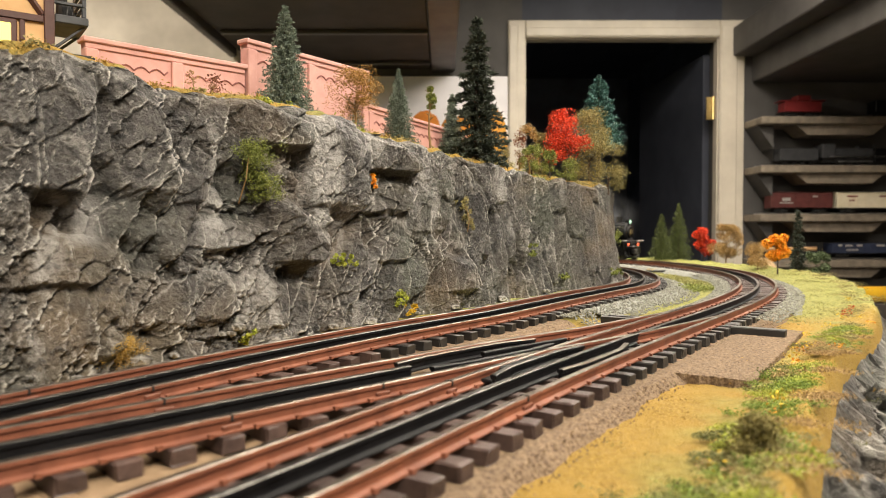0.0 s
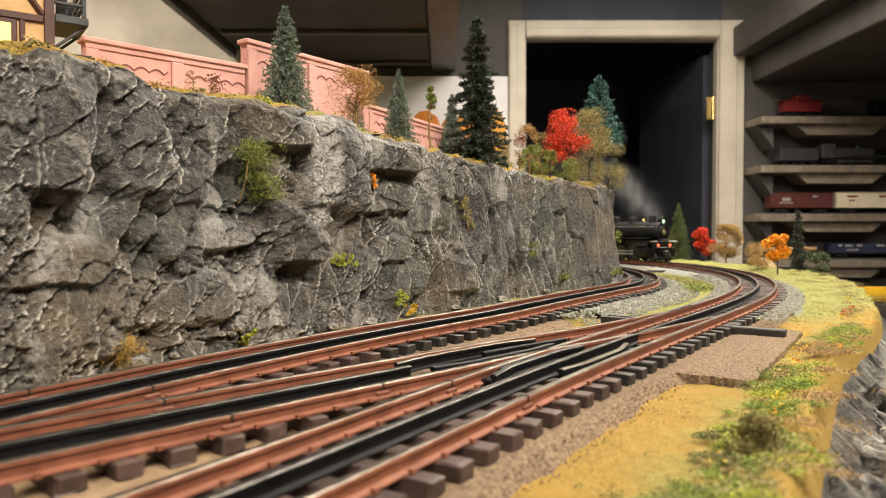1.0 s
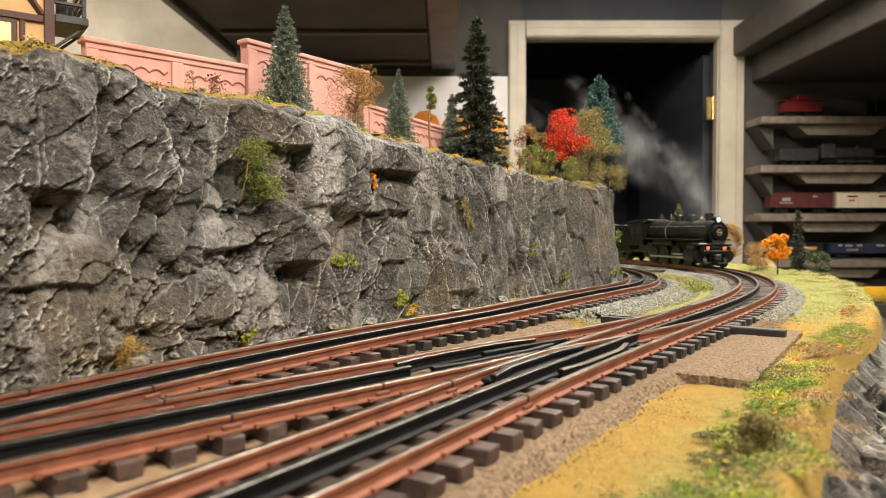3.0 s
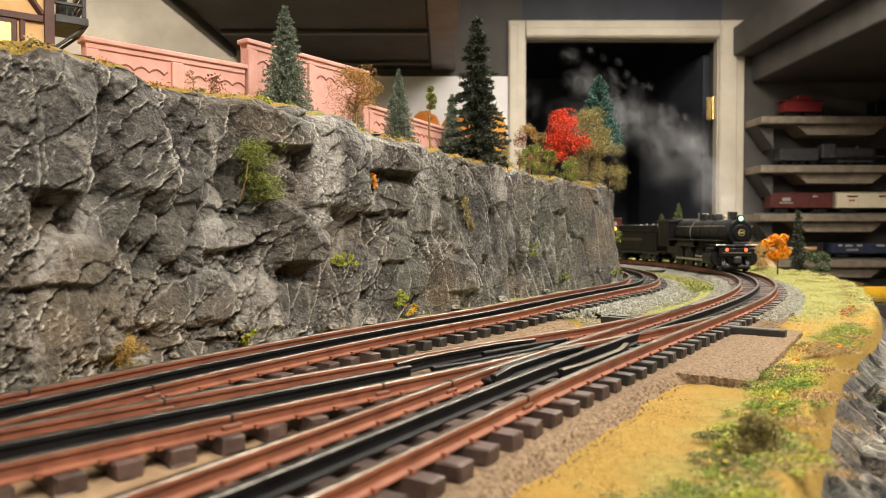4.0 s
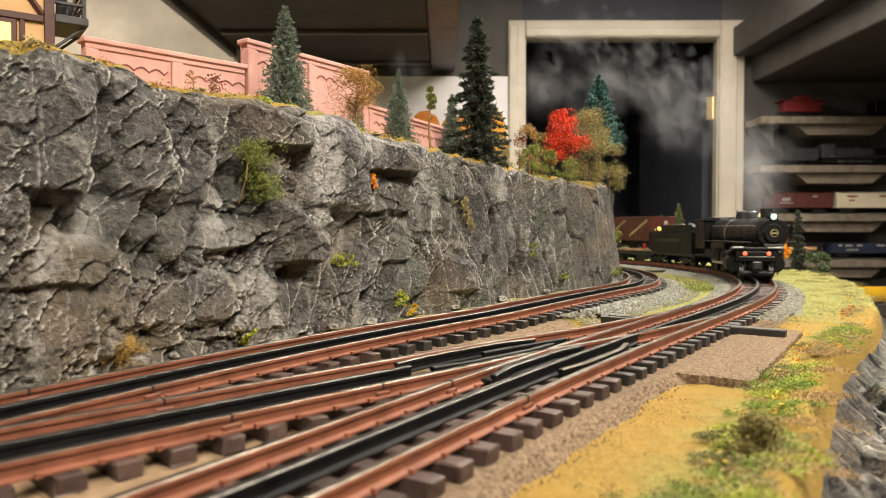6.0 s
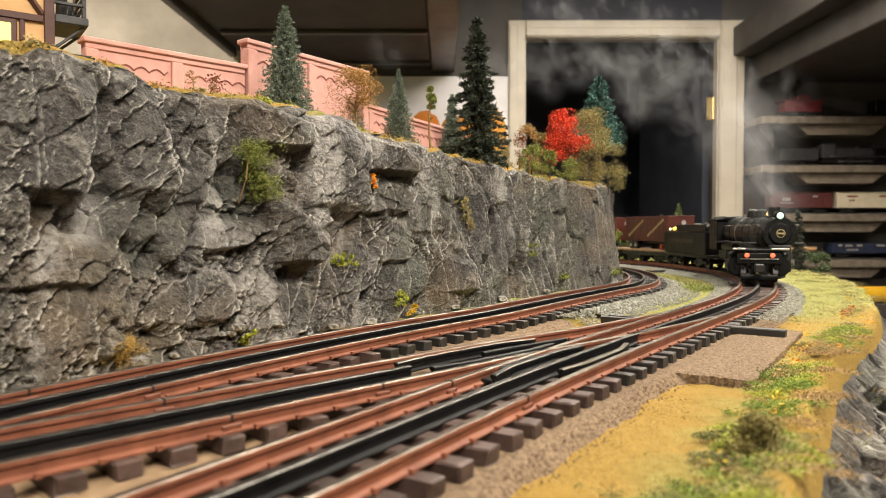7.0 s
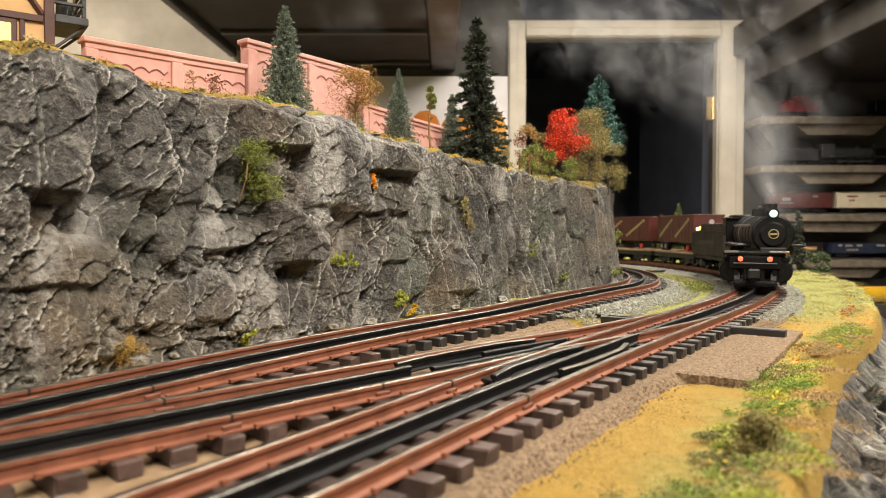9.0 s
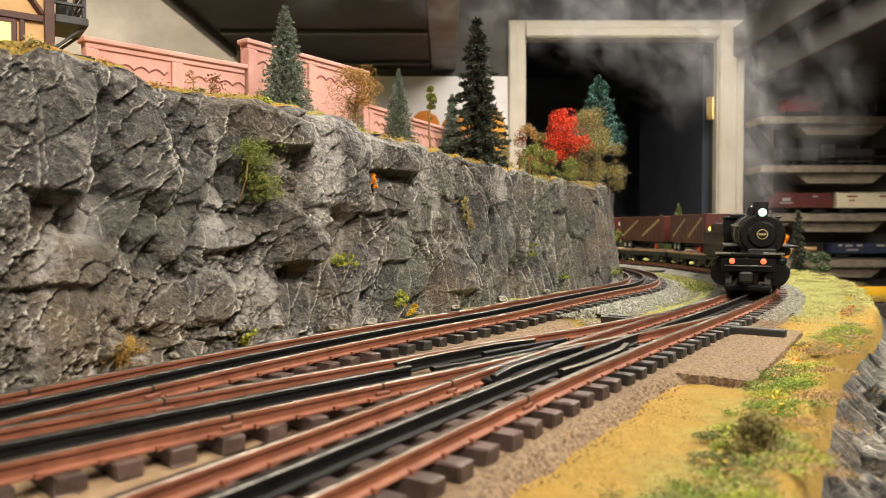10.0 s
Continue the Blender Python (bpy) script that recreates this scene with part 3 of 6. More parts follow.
    me.vertices.foreach_set("co", np.stack([X, Y, Z], -1).astype(np.float32).ravel())
    me.loops.add(quads.size)
    me.loops.foreach_set("vertex_index", quads.astype(np.int32).ravel())
    me.polygons.add(len(quads))
    me.polygons.foreach_set("loop_start", np.arange(0, quads.size, 4, dtype=np.int32))
    me.update(calc_edges=True)
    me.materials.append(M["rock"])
    ob = tagged(new("cliff", me), "dark grey jagged plaster rock face beside the track", "cliff", kind="structure")
    # plateau
    tx, ty, tz = X[::3, -1], Y[::3, -1], Z[::3, -1]
    rrx, rry = rx[::3, -1], ry[::3, -1]
    verts, faces, gr = [], [], []
    ks = [0, .004, .010, .018, .028, .042, .06, .09, .14, .22, .34]
    for i in range(len(tx)):
        hump = float(np.interp(s[i * 3], [0, S0 - .02, S0 + .06, 9], [.010, .010, .002, .002]))
        for k in ks:
            x, y = tx[i] - rrx[i] * k, ty[i] - rry[i] * k
            base = top_z(s[i * 3])
            f = min(1, k / .05)
            z = tz[i] * (1 - f) + base * f + (hump if k > .03 else hump * k / .03) + noise.noise((x * 90, y * 90, 3)) * .0022 * (k > 0) + .0012 * (k > 0)
            verts.append((x, y, z))
            gr.append(max(0, min(1, .35 + noise.noise((x * 40, y * 40, 8)) * 1.2)))
    mm = len(ks)
    for i in range(len(tx) - 1):
        for j in range(mm - 1):
            a = i * mm + j
            faces.append((a, a + mm, a + mm + 1, a + 1))
    pl = part("plateau", (verts, faces), M["ground"])
    at = pl.data.attributes.new("turf", "FLOAT", "POINT")
    at.data.foreach_set("value", np.array(gr, dtype=np.float32))
    tagged(pl, "yellow-green turf on top of the rock face", "ground", kind="structure")
    return ob


build_cliff()

# ---- the room ----


def slab(name, label, category, material, *dims, bev=0.0):
    return tagged(part(name, cube_bm(*dims, bev=bev), M[material]), label, category, kind="structure")


WY = 2.75
DX0, DX1, DZ = .322, 1.082, .822           # the doorway
FLOOR, CEIL = -1.22, 1.16
slab("floor", "dark worn floor of the train room", "floor", "floor", -3.2, 3.0, -2.6, WY + 2.4, FLOOR - .1, FLOOR)
slab("ceiling", "dark painted ceiling", "ceiling", "black_room", -3.2, 3.0, -2.6, WY + 2.4, CEIL, CEIL + .1)
slab("wall_back_left", "dark grey painted wall", "wall", "wall_dark", -3.2, DX0 - .012, WY, WY + .12, FLOOR, CEIL)
slab("wall_back_right", "dark grey painted wall", "wall", "wall_dark", DX1 + .012, 3.0, WY, WY + .12, FLOOR, CEIL)
# shade under the ceiling is put into this wall's dark navy
slab("wall_back_top", "wall above the doorway with shade put into its navy colour", "wall", "black_room", DX0 - .012, DX1 + .012, WY, WY + .12, DZ + .012, CEIL)
slab("wall_right", "dark grey painted wall", "wall", "wall_dark", 3.0, 3.1, -2.6, WY + 2.4, FLOOR, CEIL)
slab("wall_left", "cream painted wall", "wall", "beige", -3.3, -3.2, -2.6, WY + 2.4, FLOOR, CEIL)
slab("wall_behind", "cream painted wall", "wall", "beige", -3.2, 3.0, -2.7, -2.6, FLOOR, CEIL)
slab("wall_far_room", "wall of the unlit room beyond, its blue lifted in place of light", "wall", "far_lifted", -3.2, 3.0, WY + 2.3, WY + 2.4, FLOOR, CEIL)
slab("wall_far_side", "wall of the unlit room beyond, its blue lifted in place of light", "wall", "far_lifted", DX1 + .25, DX1 + .3, WY + .13, WY + 2.28, FLOOR, CEIL)
slab("wall_far_side_left", "wall of the unlit room beyond, its blue lifted in place of light", "wall", "far_lifted", DX0 - .9, DX0 - .85, WY + .13, WY + 2.28, FLOOR, CEIL)
slab("wall_cream", "cream painted partition wall behind the town", "wall", "beige", -3.1, -.72, 2.46, 2.56, FLOOR, CEIL - .02)


def door_trim():
    t = thing("door_frame", Matrix(), "cream painted wooden door frame with stepped casing", "door frame", kind="structure")
    w = .067
    for nm, x0, x1 in (("casing", DX0 - w, DX0), ("casing", DX1, DX1 + w + .03)):
        bm = bmesh.new()
        box(bm, x0, x1, WY - .018, WY - .002, FLOOR, DZ + w, bev=.003)
        box(bm, x0 + .004, x1 - .03, WY - .023, WY - .017, FLOOR, DZ + w - .02, bev=.004)
        part(nm, bm, M["trim"], t)
    bm = bmesh.new()
    box(bm, DX0 + .001, DX1 - .001, WY - .018, WY - .002, DZ, DZ + w, bev=.003)
    box(bm, DX0 + .001, DX1 - .001, WY - .023, WY - .017, DZ + .004, DZ + w - .03, bev=.004)
    part("head_casing", bm, M["trim"], t)
    part("jamb", cube_bm(DX0 - .011, DX0 + .004, WY - .001, WY + .04, FLOOR, DZ, bev=.001), M["trim"], t)
    part("jamb", cube_bm(DX1 - .004, DX1 + .011, WY - .001, WY + .04, FLOOR, DZ, bev=.001), M["trim"], t)
    part("head_jamb", cube_bm(DX0 + .005, DX1 - .005, WY - .001, WY + .045, DZ - .004, DZ + .011, bev=.001), M["trim"], t)
    bm = bmesh.new()
    box(bm, DX1 - .034, DX1 - .0045, WY + .030, WY + .034, .51, .60, bev=.001)
    rod(bm, (DX1 - .010, WY + .024, .51), (DX1 - .010, WY + .024, .60), .006, n=10)
    part("hinge", bm, M["brass"], t, "brass door hinge")


M["brass"] = mat("worn_brass", (.50, .36, .13), (.66, .50, .22), 50, .35, 1.0, .1)
door_trim()
d = thing("door_1", pose(DX1 - .012, WY + .126, FLOOR, 0, 0, 94), "dark door standing open into the unlit room", "door", kind="structure")
bm = cube_bm(0, .74, -.036, 0, .01, 2.01, bev=.002)
part("door_leaf", bm, M["black_room"], d)

# upper decks that overhang the layout
t = thing("upper_deck", Matrix(), "dark brown underside of an upper railway deck", "shelf", kind="structure")
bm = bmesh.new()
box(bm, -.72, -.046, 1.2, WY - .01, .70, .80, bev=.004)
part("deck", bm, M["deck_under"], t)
bm = bmesh.new()
box(bm, -.045, .047, 1.2, WY - .01, .690, .82, bev=.004)
part("fascia", bm, M["dark_wood"], t)
bm = bmesh.new()
box(bm, -.745, -.721, 1.2, 2.45, .675, .82, bev=.003)
part("edge_board", bm, M["dark_wood"], t)
for y in (1.75, 2.2, 2.6):
    part("batten", cube_bm(-.70, -.048, y, y + .022, .688, .699, bev=.002), M["dark_wood"], t)
t = thing("upper_deck", Matrix(), "dark grey upper deck over the rolling stock shelves", "shelf", kind="structure")
bm = bmesh.new()
box(bm, 1.13, 2.9, .6, WY - .01, .748, .86, bev=.004)
part("deck", bm, M["deck_grey"], t)
bm = bmesh.new()
box(bm, 1.21, 2.9, .6, WY - .01, .648, .747, bev=.004)
part("fascia", bm, M["deck_grey"], t)
# ---- the switch pad, backdrop and town wall ----
pb = thing("cork_pad", pose(.1745, .3945, 0, 0, 0, 56.5), "square of coarse brown cork beside the switch", "cork pad")
bm = bmesh.new()
n = 22
for layer in range(1):
    vs = {}
    for i in range(n * 3 + 1):
        for j in range(n + 1):
            x, y = -.092 + .184 * i / (n * 3), -.0175 + .035 * j / n
            e = (i in (0, n * 3)) or (j in (0, n))
            q = .0014 * noise.noise((x * 300, y * 300, 1)) if e else 0
            vs[i, j] = bm.verts.new((x + q, y + q, .0046 + .0005 * noise.noise((x * 500, y * 500, 7)) - (.0006 if e else 0)))
    for i in range(n * 3):
        for j in range(n):
            bm.faces.new((vs[i, j], vs[i + 1, j], vs[i + 1, j + 1], vs[i, j + 1]))
ed = [e for e in bm.edges if e.is_boundary]
g = bmesh.ops.extrude_edge_only(bm, edges=ed)
for v in [v for v in g["geom"] if isinstance(v, bmesh.types.BMVert)]:
    v.co.z = -.001
part("cork_sheet", bm, M["cork"], pb)

t = thing("painted_backdrop", pose(0, WY - .03, 0), "painted backdrop of pale sky over orange autumn trees", "backdrop", kind="structure")
part("backdrop_sky", cube_bm(-.75, .252, 0, .01, -.1, .668, bev=.001), mat("pale_backdrop_sky", (.78, .76, .80), (.84, .82, .85), 5, .8, 0, 0), t)
for k, (x0, x1, zz, c) in enumerate(((-.14, .00, .535, (.75, .25, .03)), (-.02, .06, .50, (.50, .20, .03)), (.02, .14, .52, (.80, .32, .04)), (.12, .251, .545, (.80, .38, .05)))):
    bm = bmesh.new()
    top = []
    for i in range(17):
        x = x0 + (x1 - x0) * i / 16
        e = math.sin(math.pi * i / 16)
        top.append(bm.verts.new((x, -.004 - k * .002, .40 + (zz - .40) * e ** .35 + .012 * noise.noise((x * 60, k, 0)))))
    bot = [bm.verts.new((v.co.x, v.co.y, -.05)) for v in top]
    for i in range(16):
        bm.faces.new((bot[i], bot[i + 1], top[i + 1], top[i]))
    part("backdrop_foliage", bm, mat("painted_autumn_foliage", c, tuple(q * .7 for q in c), 60, .8, 0, 0, spread=.22), t)


def wall_run(parent, a, b, z0, z1, pil=(), th=.008, arch=None, scallop=True):
    """A run of plastered garden wall from a to b: face, coping, pilasters, scalloped moulding."""
    a, b = Vector((*a, 0)), Vector((*b, 0))
    L = (b - a).length
    ang_ = math.degrees(math.atan2(b.y - a.y, b.x - a.x))
    m = pose(a.x, a.y, 0, 0, 0, ang_)
    bm = bmesh.new()
    if arch:
        ax, aw, az = arch
        pts = [(0, z0), (ax - aw, z0), (ax - aw, az)] + [(ax - aw * math.cos(q), az + aw * math.sin(q)) for q in np.linspace(0, math.pi, 13)[1:-1]] + [(ax + aw, az), (ax + aw, z0), (L, z0), (L, z1), (0, z1)]
        f = bm.faces.new([bm.verts.new((x, -th / 2, z)) for x, z in pts])
        r = bmesh.ops.extrude_face_region(bm, geom=[f])
        bmesh.ops.translate(bm, vec=(0, th, 0), verts=[v for v in r["geom"] if isinstance(v, bmesh.types.BMVert)])
        bmesh.ops.recalc_face_normals(bm, faces=bm.faces)
    else:
        box(bm, 0, L, -th / 2, th / 2, z0, z1)
    part("wall_panel", bm, M["pink"], parent).matrix_basis = m
    bm = bmesh.new()
    box(bm, -.002, L + .002, -th / 2 - .0028, th / 2 + .0028, z1 - .0005, z1 + .0035, bev=.0008)
    box(bm, 0, L, -th / 2 - .0012, th / 2 + .0012, z1 - .0045, z1 - .0006, bev=.0005)
    part("coping", bm, M["pink"], parent).matrix_basis = m
    for x in pil:
        bm = bmesh.new()
        box(bm, x - .0045, x + .0045, -th / 2 - .003, -th / 2 + .001, z0, z1 - .0048, bev=.0007)
        part("pilaster", bm, M["pink"], parent).matrix_basis = m
    if scallop:
        nn = int(L / .011)
        bm = bmesh.new()
        prev = None
        for i in range(nn * 4 + 1):
            x = L * i / (nn * 4)
            if any(abs(x - p_) < .006 for p_ in pil):
                prev = None
                continue
            p_ = (x, -th / 2 - .0004, z1 - .0155 + .0035 * abs(math.sin(i * math.pi / 4)))
            if prev:
                rod(bm, prev, p_, .0006, n=5)
            prev = p_
        part("moulding", bm, M["pink_dark"], parent, "dark scalloped moulding").matrix_basis = m


town = thing("garden_wall", Matrix(), "pink plastered wall with coping, panels and scalloped moulding", "wall")
wall_run(town, (-.257, .500), (-.168, .586), .148, .2055, pil=(.004, .066))
wall_run(town, (-.167, .5867), (-.080, .707), .146, .2275, pil=(.004, .072, .144), arch=(.100, .0085, .165), scallop=True)
wall_run(town, (-.080, .7095), (.027, .936), .140, .1955, pil=(.004, .09, .18, .248))

rc = thing("toy_van", pose(-.178, .618, .1465, 0, 0, 45), "tall red toy van parked behind the pink wall", "car")
M["red_paint"] = mat("glossy_red", (.50, .015, .02), (.62, .03, .03), 30, .25, 0, 0, coat=.5)
M["plastic_black"] = mat("black_plastic", (.012, .012, .013), (.03, .03, .03), 80, .4, 0, .1)
bm = bmesh.new()
box(bm, -.045, .045, -.018, .018, .008, .026, bev=.005)
box(bm, -.040, .043, -.0175, .0175, .024, .068, bev=.006)
part("body", bm, M["red_paint"], rc)
for x in (-.028, .028):
    for y in (-.0185, .0135):
        part("wheel", rod_bm((x, y, .009), (x, y + .005, .009), .009, n=14), M["plastic_black"], rc)

# ---- the half-timbered house ----
M["stucco"] = mat("ochre_stucco", (.60, .36, .16), (.72, .46, .23), 50, .85, 0, .3, 260, dist=.0004)
M["timber"] = mat("brown_timber", (.055, .020, .015), (.10, .040, .030), 60, .6, 0, .2)
M["lit_window"] = mat("lit_window", (.8, .7, .2), emit=(1.0, .80, .12), power=1.6)
M["grey_wood"] = mat("weathered_balcony", (.030, .032, .036), (.070, .072, .076), 70, .6, 0, .2)
h = thing("timber_house", pose(-.226, .405, .1815, 0, 0, 36), "ochre half-timbered house with brown beams and lit window", "house")
part("wall", cube_bm(-.14, 0, 0, .10, -.016, .13, bev=.001), M["stucco"], h)
for nm, dims in (("corner_post", (-.0040, .0012, -.0022, .003, -.016, .13)), ("rail_beam", (-.14, -.0041, -.0018, .001, .0085, .0125)), ("rail_beam", (-.14, -.0041, -.0018, .001, .040, .044)),
                 ("stud", (-.0162, -.0134, -.0018, .001, -.012, .0084)), ("stud", (-.060, -.056, -.0018, .001, -.012, .13))):
    part(nm, cube_bm(*dims, bev=.0004), M["timber"], h)
for a_, b_ in (((-.0048, .013), (-.0225, .0395)), ((-.054, .013), (-.036, .0395))):
    part("brace", rod_bm((a_[0], -.0005, a_[1]), (b_[0], -.0005, b_[1]), .0019, n=4), M["timber"], h)
w = part("window_frame", cube_bm(-.0385, -.0175, -.0026, .0008, -.0085, .0080, bev=.0005), M["timber"], h)
part("pane", cube_bm(-.0360, -.0205, -.0031, -.0020, -.0070, .0052), M["lit_window"], w, "yellow lit pane")
b = part("balcony", cube_bm(.002, .0200, .004, .040, .0115, .0165, bev=.0006), M["grey_wood"], h, "dark grey wooden balcony")
for y in (.005, .037):
    part("post", cube_bm(.0165, .0190, y, y + .0025, .0166, .060, bev=.0004), M["grey_wood"], b)
for z in (.0225, .0275, .0330):
    part("handrail", cube_bm(.0168, .0186, .0045, .0395, z, z + .0018, bev=.0003), M["grey_wood"], b)
    part("handrail", cube_bm(.002, .0167, .0045, .0063, z, z + .0018, bev=.0003), M["grey_wood"], b)
part("brace", rod_bm((.002, .008, -.003), (.018, .008, .0115), .0009, n=6), M["grey_wood"], b)
part("brace", rod_bm((.002, .036, -.003), (.018, .036, .0115), .0009, n=6), M["grey_wood"], b)
for x, y, hh in ((.0075, .018, .014), (.012, .028, .013)):
    part("barrel", rod_bm((x, y, .0167), (x, y, .0167 + hh), .0035, .003, n=10), M["plastic_black"], b)
part("roof", cube_bm(-.15, .02, -.015, .12, .1305, .138, bev=.002), M["timber"], h)
# ---- planting ----
RN = np.random.RandomState(5)


def leaf_soup(c, n, size, flat=0.6, up=0.0):
    """n small folded leaves round the points c: vertices and faces."""
    k = len(c)
    d = RN.normal(size=(k, 3))
    d[:, 2] = d[:, 2] * flat + up
    d /= np.linalg.norm(d, axis=1)[:, None]
    e = np.cross(d, RN.normal(size=(k, 3)))
    e /= np.linalg.norm(e, axis=1)[:, None]
    sz = size * RN.uniform(.6, 1.4, (k, 1))
    a, b, m1, m2 = c - d * sz, c + d * sz, c + e * sz * .55, c - e * sz * .55
    v = np.stack([a, m1, b, m2], 1).reshape(-1, 3)
    i = np.arange(k) * 4
    f = np.concatenate([np.stack([i, i + 1, i + 2], 1), np.stack([i, i + 2, i + 3], 1)])
    return v, f


def leaf_mat(name, c1, c2, scale=200):
    m = mat(name, c1, c2, scale, .75, 0, 0, spread=.2, patch=60)
    nt = m.node_tree
    b = nt.nodes["Principled BSDF"]
    old = b.inputs["Base Color"].links[0].from_socket
    g = nt.nodes.new("ShaderNodeNewGeometry")
    r = nt.nodes.new("ShaderNodeValToRGB")
    r.color_ramp.elements[0].color, r.color_ramp.elements[1].color = (.72, .72, .72, 1), (1.25, 1.22, 1.15, 1)
    nt.links.new(g.outputs["Random Per Island"], r.inputs[0])
    mx = nt.nodes.new("ShaderNodeMix")
    mx.data_type, mx.blend_type = "RGBA", "MULTIPLY"
    mx.inputs[0].default_value = 1
    nt.links.new(old, mx.inputs[6])
    nt.links.new(r.outputs[0], mx.inputs[7])
    nt.links.new(mx.outputs[2], b.inputs["Base Color"])
    return m


M["bark"] = mat("brown_bark", (.035, .022, .014), (.09, .06, .04), 200, .8, 0, .3)
M["twig"] = mat("tan_twig", (.22, .13, .05), (.34, .21, .09), 200, .8, 0, .2)
M["spruce"] = leaf_mat("dark_spruce", (.018, .026, .017), (.062, .078, .052))
M["bluefir"] = leaf_mat("blue_green_fir", (.095, .130, .100), (.24, .29, .235))
M["teal"] = leaf_mat("teal_fir", (.025, .090, .085), (.08, .19, .17))
M["olive"] = leaf_mat("olive_foliage", (.20, .175, .060), (.42, .36, .145))
M["fargreen"] = leaf_mat("moss_green_fir", (.045, .070, .018), (.15, .18, .05))
M["red_leaf"] = leaf_mat("scarlet_foliage", (.50, .020, .006), (.85, .09, .02))
M["orange_leaf"] = leaf_mat("orange_foliage", (.75, .25, .004), (.98, .44, .02))
M["tan_leaf"] = leaf_mat("tan_foliage", (.28, .16, .05), (.50, .33, .12))
M["gold_leaf"] = leaf_mat("golden_brown_foliage", (.26, .13, .03), (.50, .30, .07))
M["rusty_leaf"] = leaf_mat("rusty_brown_foliage", (.12, .035, .015), (.26, .09, .04))
M["fern"] = leaf_mat("fresh_green_foliage", (.115, .145, .028), (.30, .34, .072))
M["lime"] = leaf_mat("lime_ground_foam", (.22, .27, .018), (.42, .45, .06))
M["yellow_foam"] = leaf_mat("yellow_ground_foam", (.55, .34, .01), (.80, .55, .03))
M["yellow_turf"] = leaf_mat("golden_turf", (.34, .21, .045), (.56, .38, .10))
M["pale_grass"] = leaf_mat("pale_green_turf", (.235, .235, .070), (.40, .385, .150))
M["leaf_green"] = leaf_mat("green_ground_foam", (.10, .17, .020), (.26, .34, .05))
M["scrub"] = leaf_mat("scrubby_olive_foliage", (.13, .110, .028), (.28, .235, .070))
M["tan_turf"] = leaf_mat("tan_soil_crumbs", (.24, .15, .06), (.46, .31, .13))
M["dark_bush"] = leaf_mat("dark_bush_foliage", (.035, .058, .022), (.10, .14, .055))
M["dark_foam"] = leaf_mat("dark_green_foam", (.09, .10, .030), (.22, .22, .06))


def tree(name, m, label, category="tree"):
    return thing(name, m, label, category)


def trunk_mesh(hh, r, limbs=0, spread=.5, seed=1, start=.4):
    rnd = random.Random(seed)
    bm = bmesh.new()
    p_, last = Vector((0, 0, -.004)), None
    for i in range(5):
        q = Vector((rnd.uniform(-1, 1) * r * .5, rnd.uniform(-1, 1) * r * .5, hh * (i + 1) / 5))
        rod(bm, p_, q, r * (1 - i / 6), r * (1 - (i + 1) / 6), n=7)
        p_ = q
    tips = []
    for i in range(limbs):
        z = hh * rnd.uniform(start, .95)
        a = rnd.uniform(0, 6.28)
        l = hh * spread * rnd.uniform(.35, .7)
        q = Vector((math.cos(a) * l, math.sin(a) * l, z + l * rnd.uniform(.3, .9)))
        rod(bm, (0, 0, z), q, r * .4, r * .15, n=5)
        tips.append(q)
        for _ in range(3):
            e = q + Vector((rnd.uniform(-1, 1), rnd.uniform(-1, 1), rnd.uniform(-.2, 1))) * l * .5
            rod(bm, (Vector((0, 0, z)) + q) / 2, e, r * .2, r * .08, n=4)
            tips.append(e)
    return bm, tips


def fir(x, y, z, hh, w, material, label, tiers=26, needles=26, droop=.25, fuzzy=False, seed=1, bare=.07, swell=.85):
    """A model conifer: trunk and tiers of needled branches."""
    rnd = np.random.RandomState(seed)
    t = tree("fir_tree", pose(x, y, z, 0, 0, seed * 37), label)
    bm, _ = trunk_mesh(hh * .96, hh * .018 + .0006, seed=seed)
    part("trunk", bm, M["bark"], t)
    pts, dirs, lens = [], [], []
    for i in range(tiers):
        f = i / (tiers - 1)
        zz = hh * (bare + (.99 - bare) * f)
        rr = w * (1 - f) ** swell * rnd.uniform(.82, 1.12) + w * (.05 if fuzzy else .15)
        nb = max(6, int(15 * (1 - f) + 6)) if fuzzy else max(5, int(9 * (1 - f) + 5))
        for k in range(nb):
            a = 6.283 * (k + rnd.rand() * .9) / nb
            L = rr * (rnd.uniform(.65, 1.12) if fuzzy else rnd.uniform(.55, 1.25))
            lift = rnd.uniform(-1, 1) * hh * (.006 if fuzzy else .018)
            for q in np.linspace(.1, 1, int(needles * 1.9) if fuzzy else needles):
                c = np.array([math.cos(a) * L * q, math.sin(a) * L * q, zz + lift - droop * L * q * (1 - .45 * q)])
                pts.append(c + rnd.normal(size=3) * (hh * (.012 * (1 - .7 * f) if fuzzy else .0085 * (1.15 - .55 * q))))
                dirs.append(np.array([math.cos(a), math.sin(a), -.1 if fuzzy else .15]) + rnd.normal(size=3) * (.9 if fuzzy else .55))
                lens.append(hh * (.0125 if fuzzy else .021) * rnd.uniform(.7, 1.3))
    c, d, L = np.array(pts), np.array(dirs), np.array(lens)[:, None]
    d /= np.linalg.norm(d, axis=1)[:, None]
    e = np.cross(d, rnd.normal(size=d.shape))
    e /= np.linalg.norm(e, axis=1)[:, None]
    wd = L * (.45 if fuzzy else .32)
    v = np.stack([c - e * wd, c + e * wd, c + d * L * 1.3], 1).reshape(-1, 3)
    i = np.arange(len(c)) * 3
    part("crown", (v, np.stack([i, i + 1, i + 2], 1)), M[material], t)
    return t


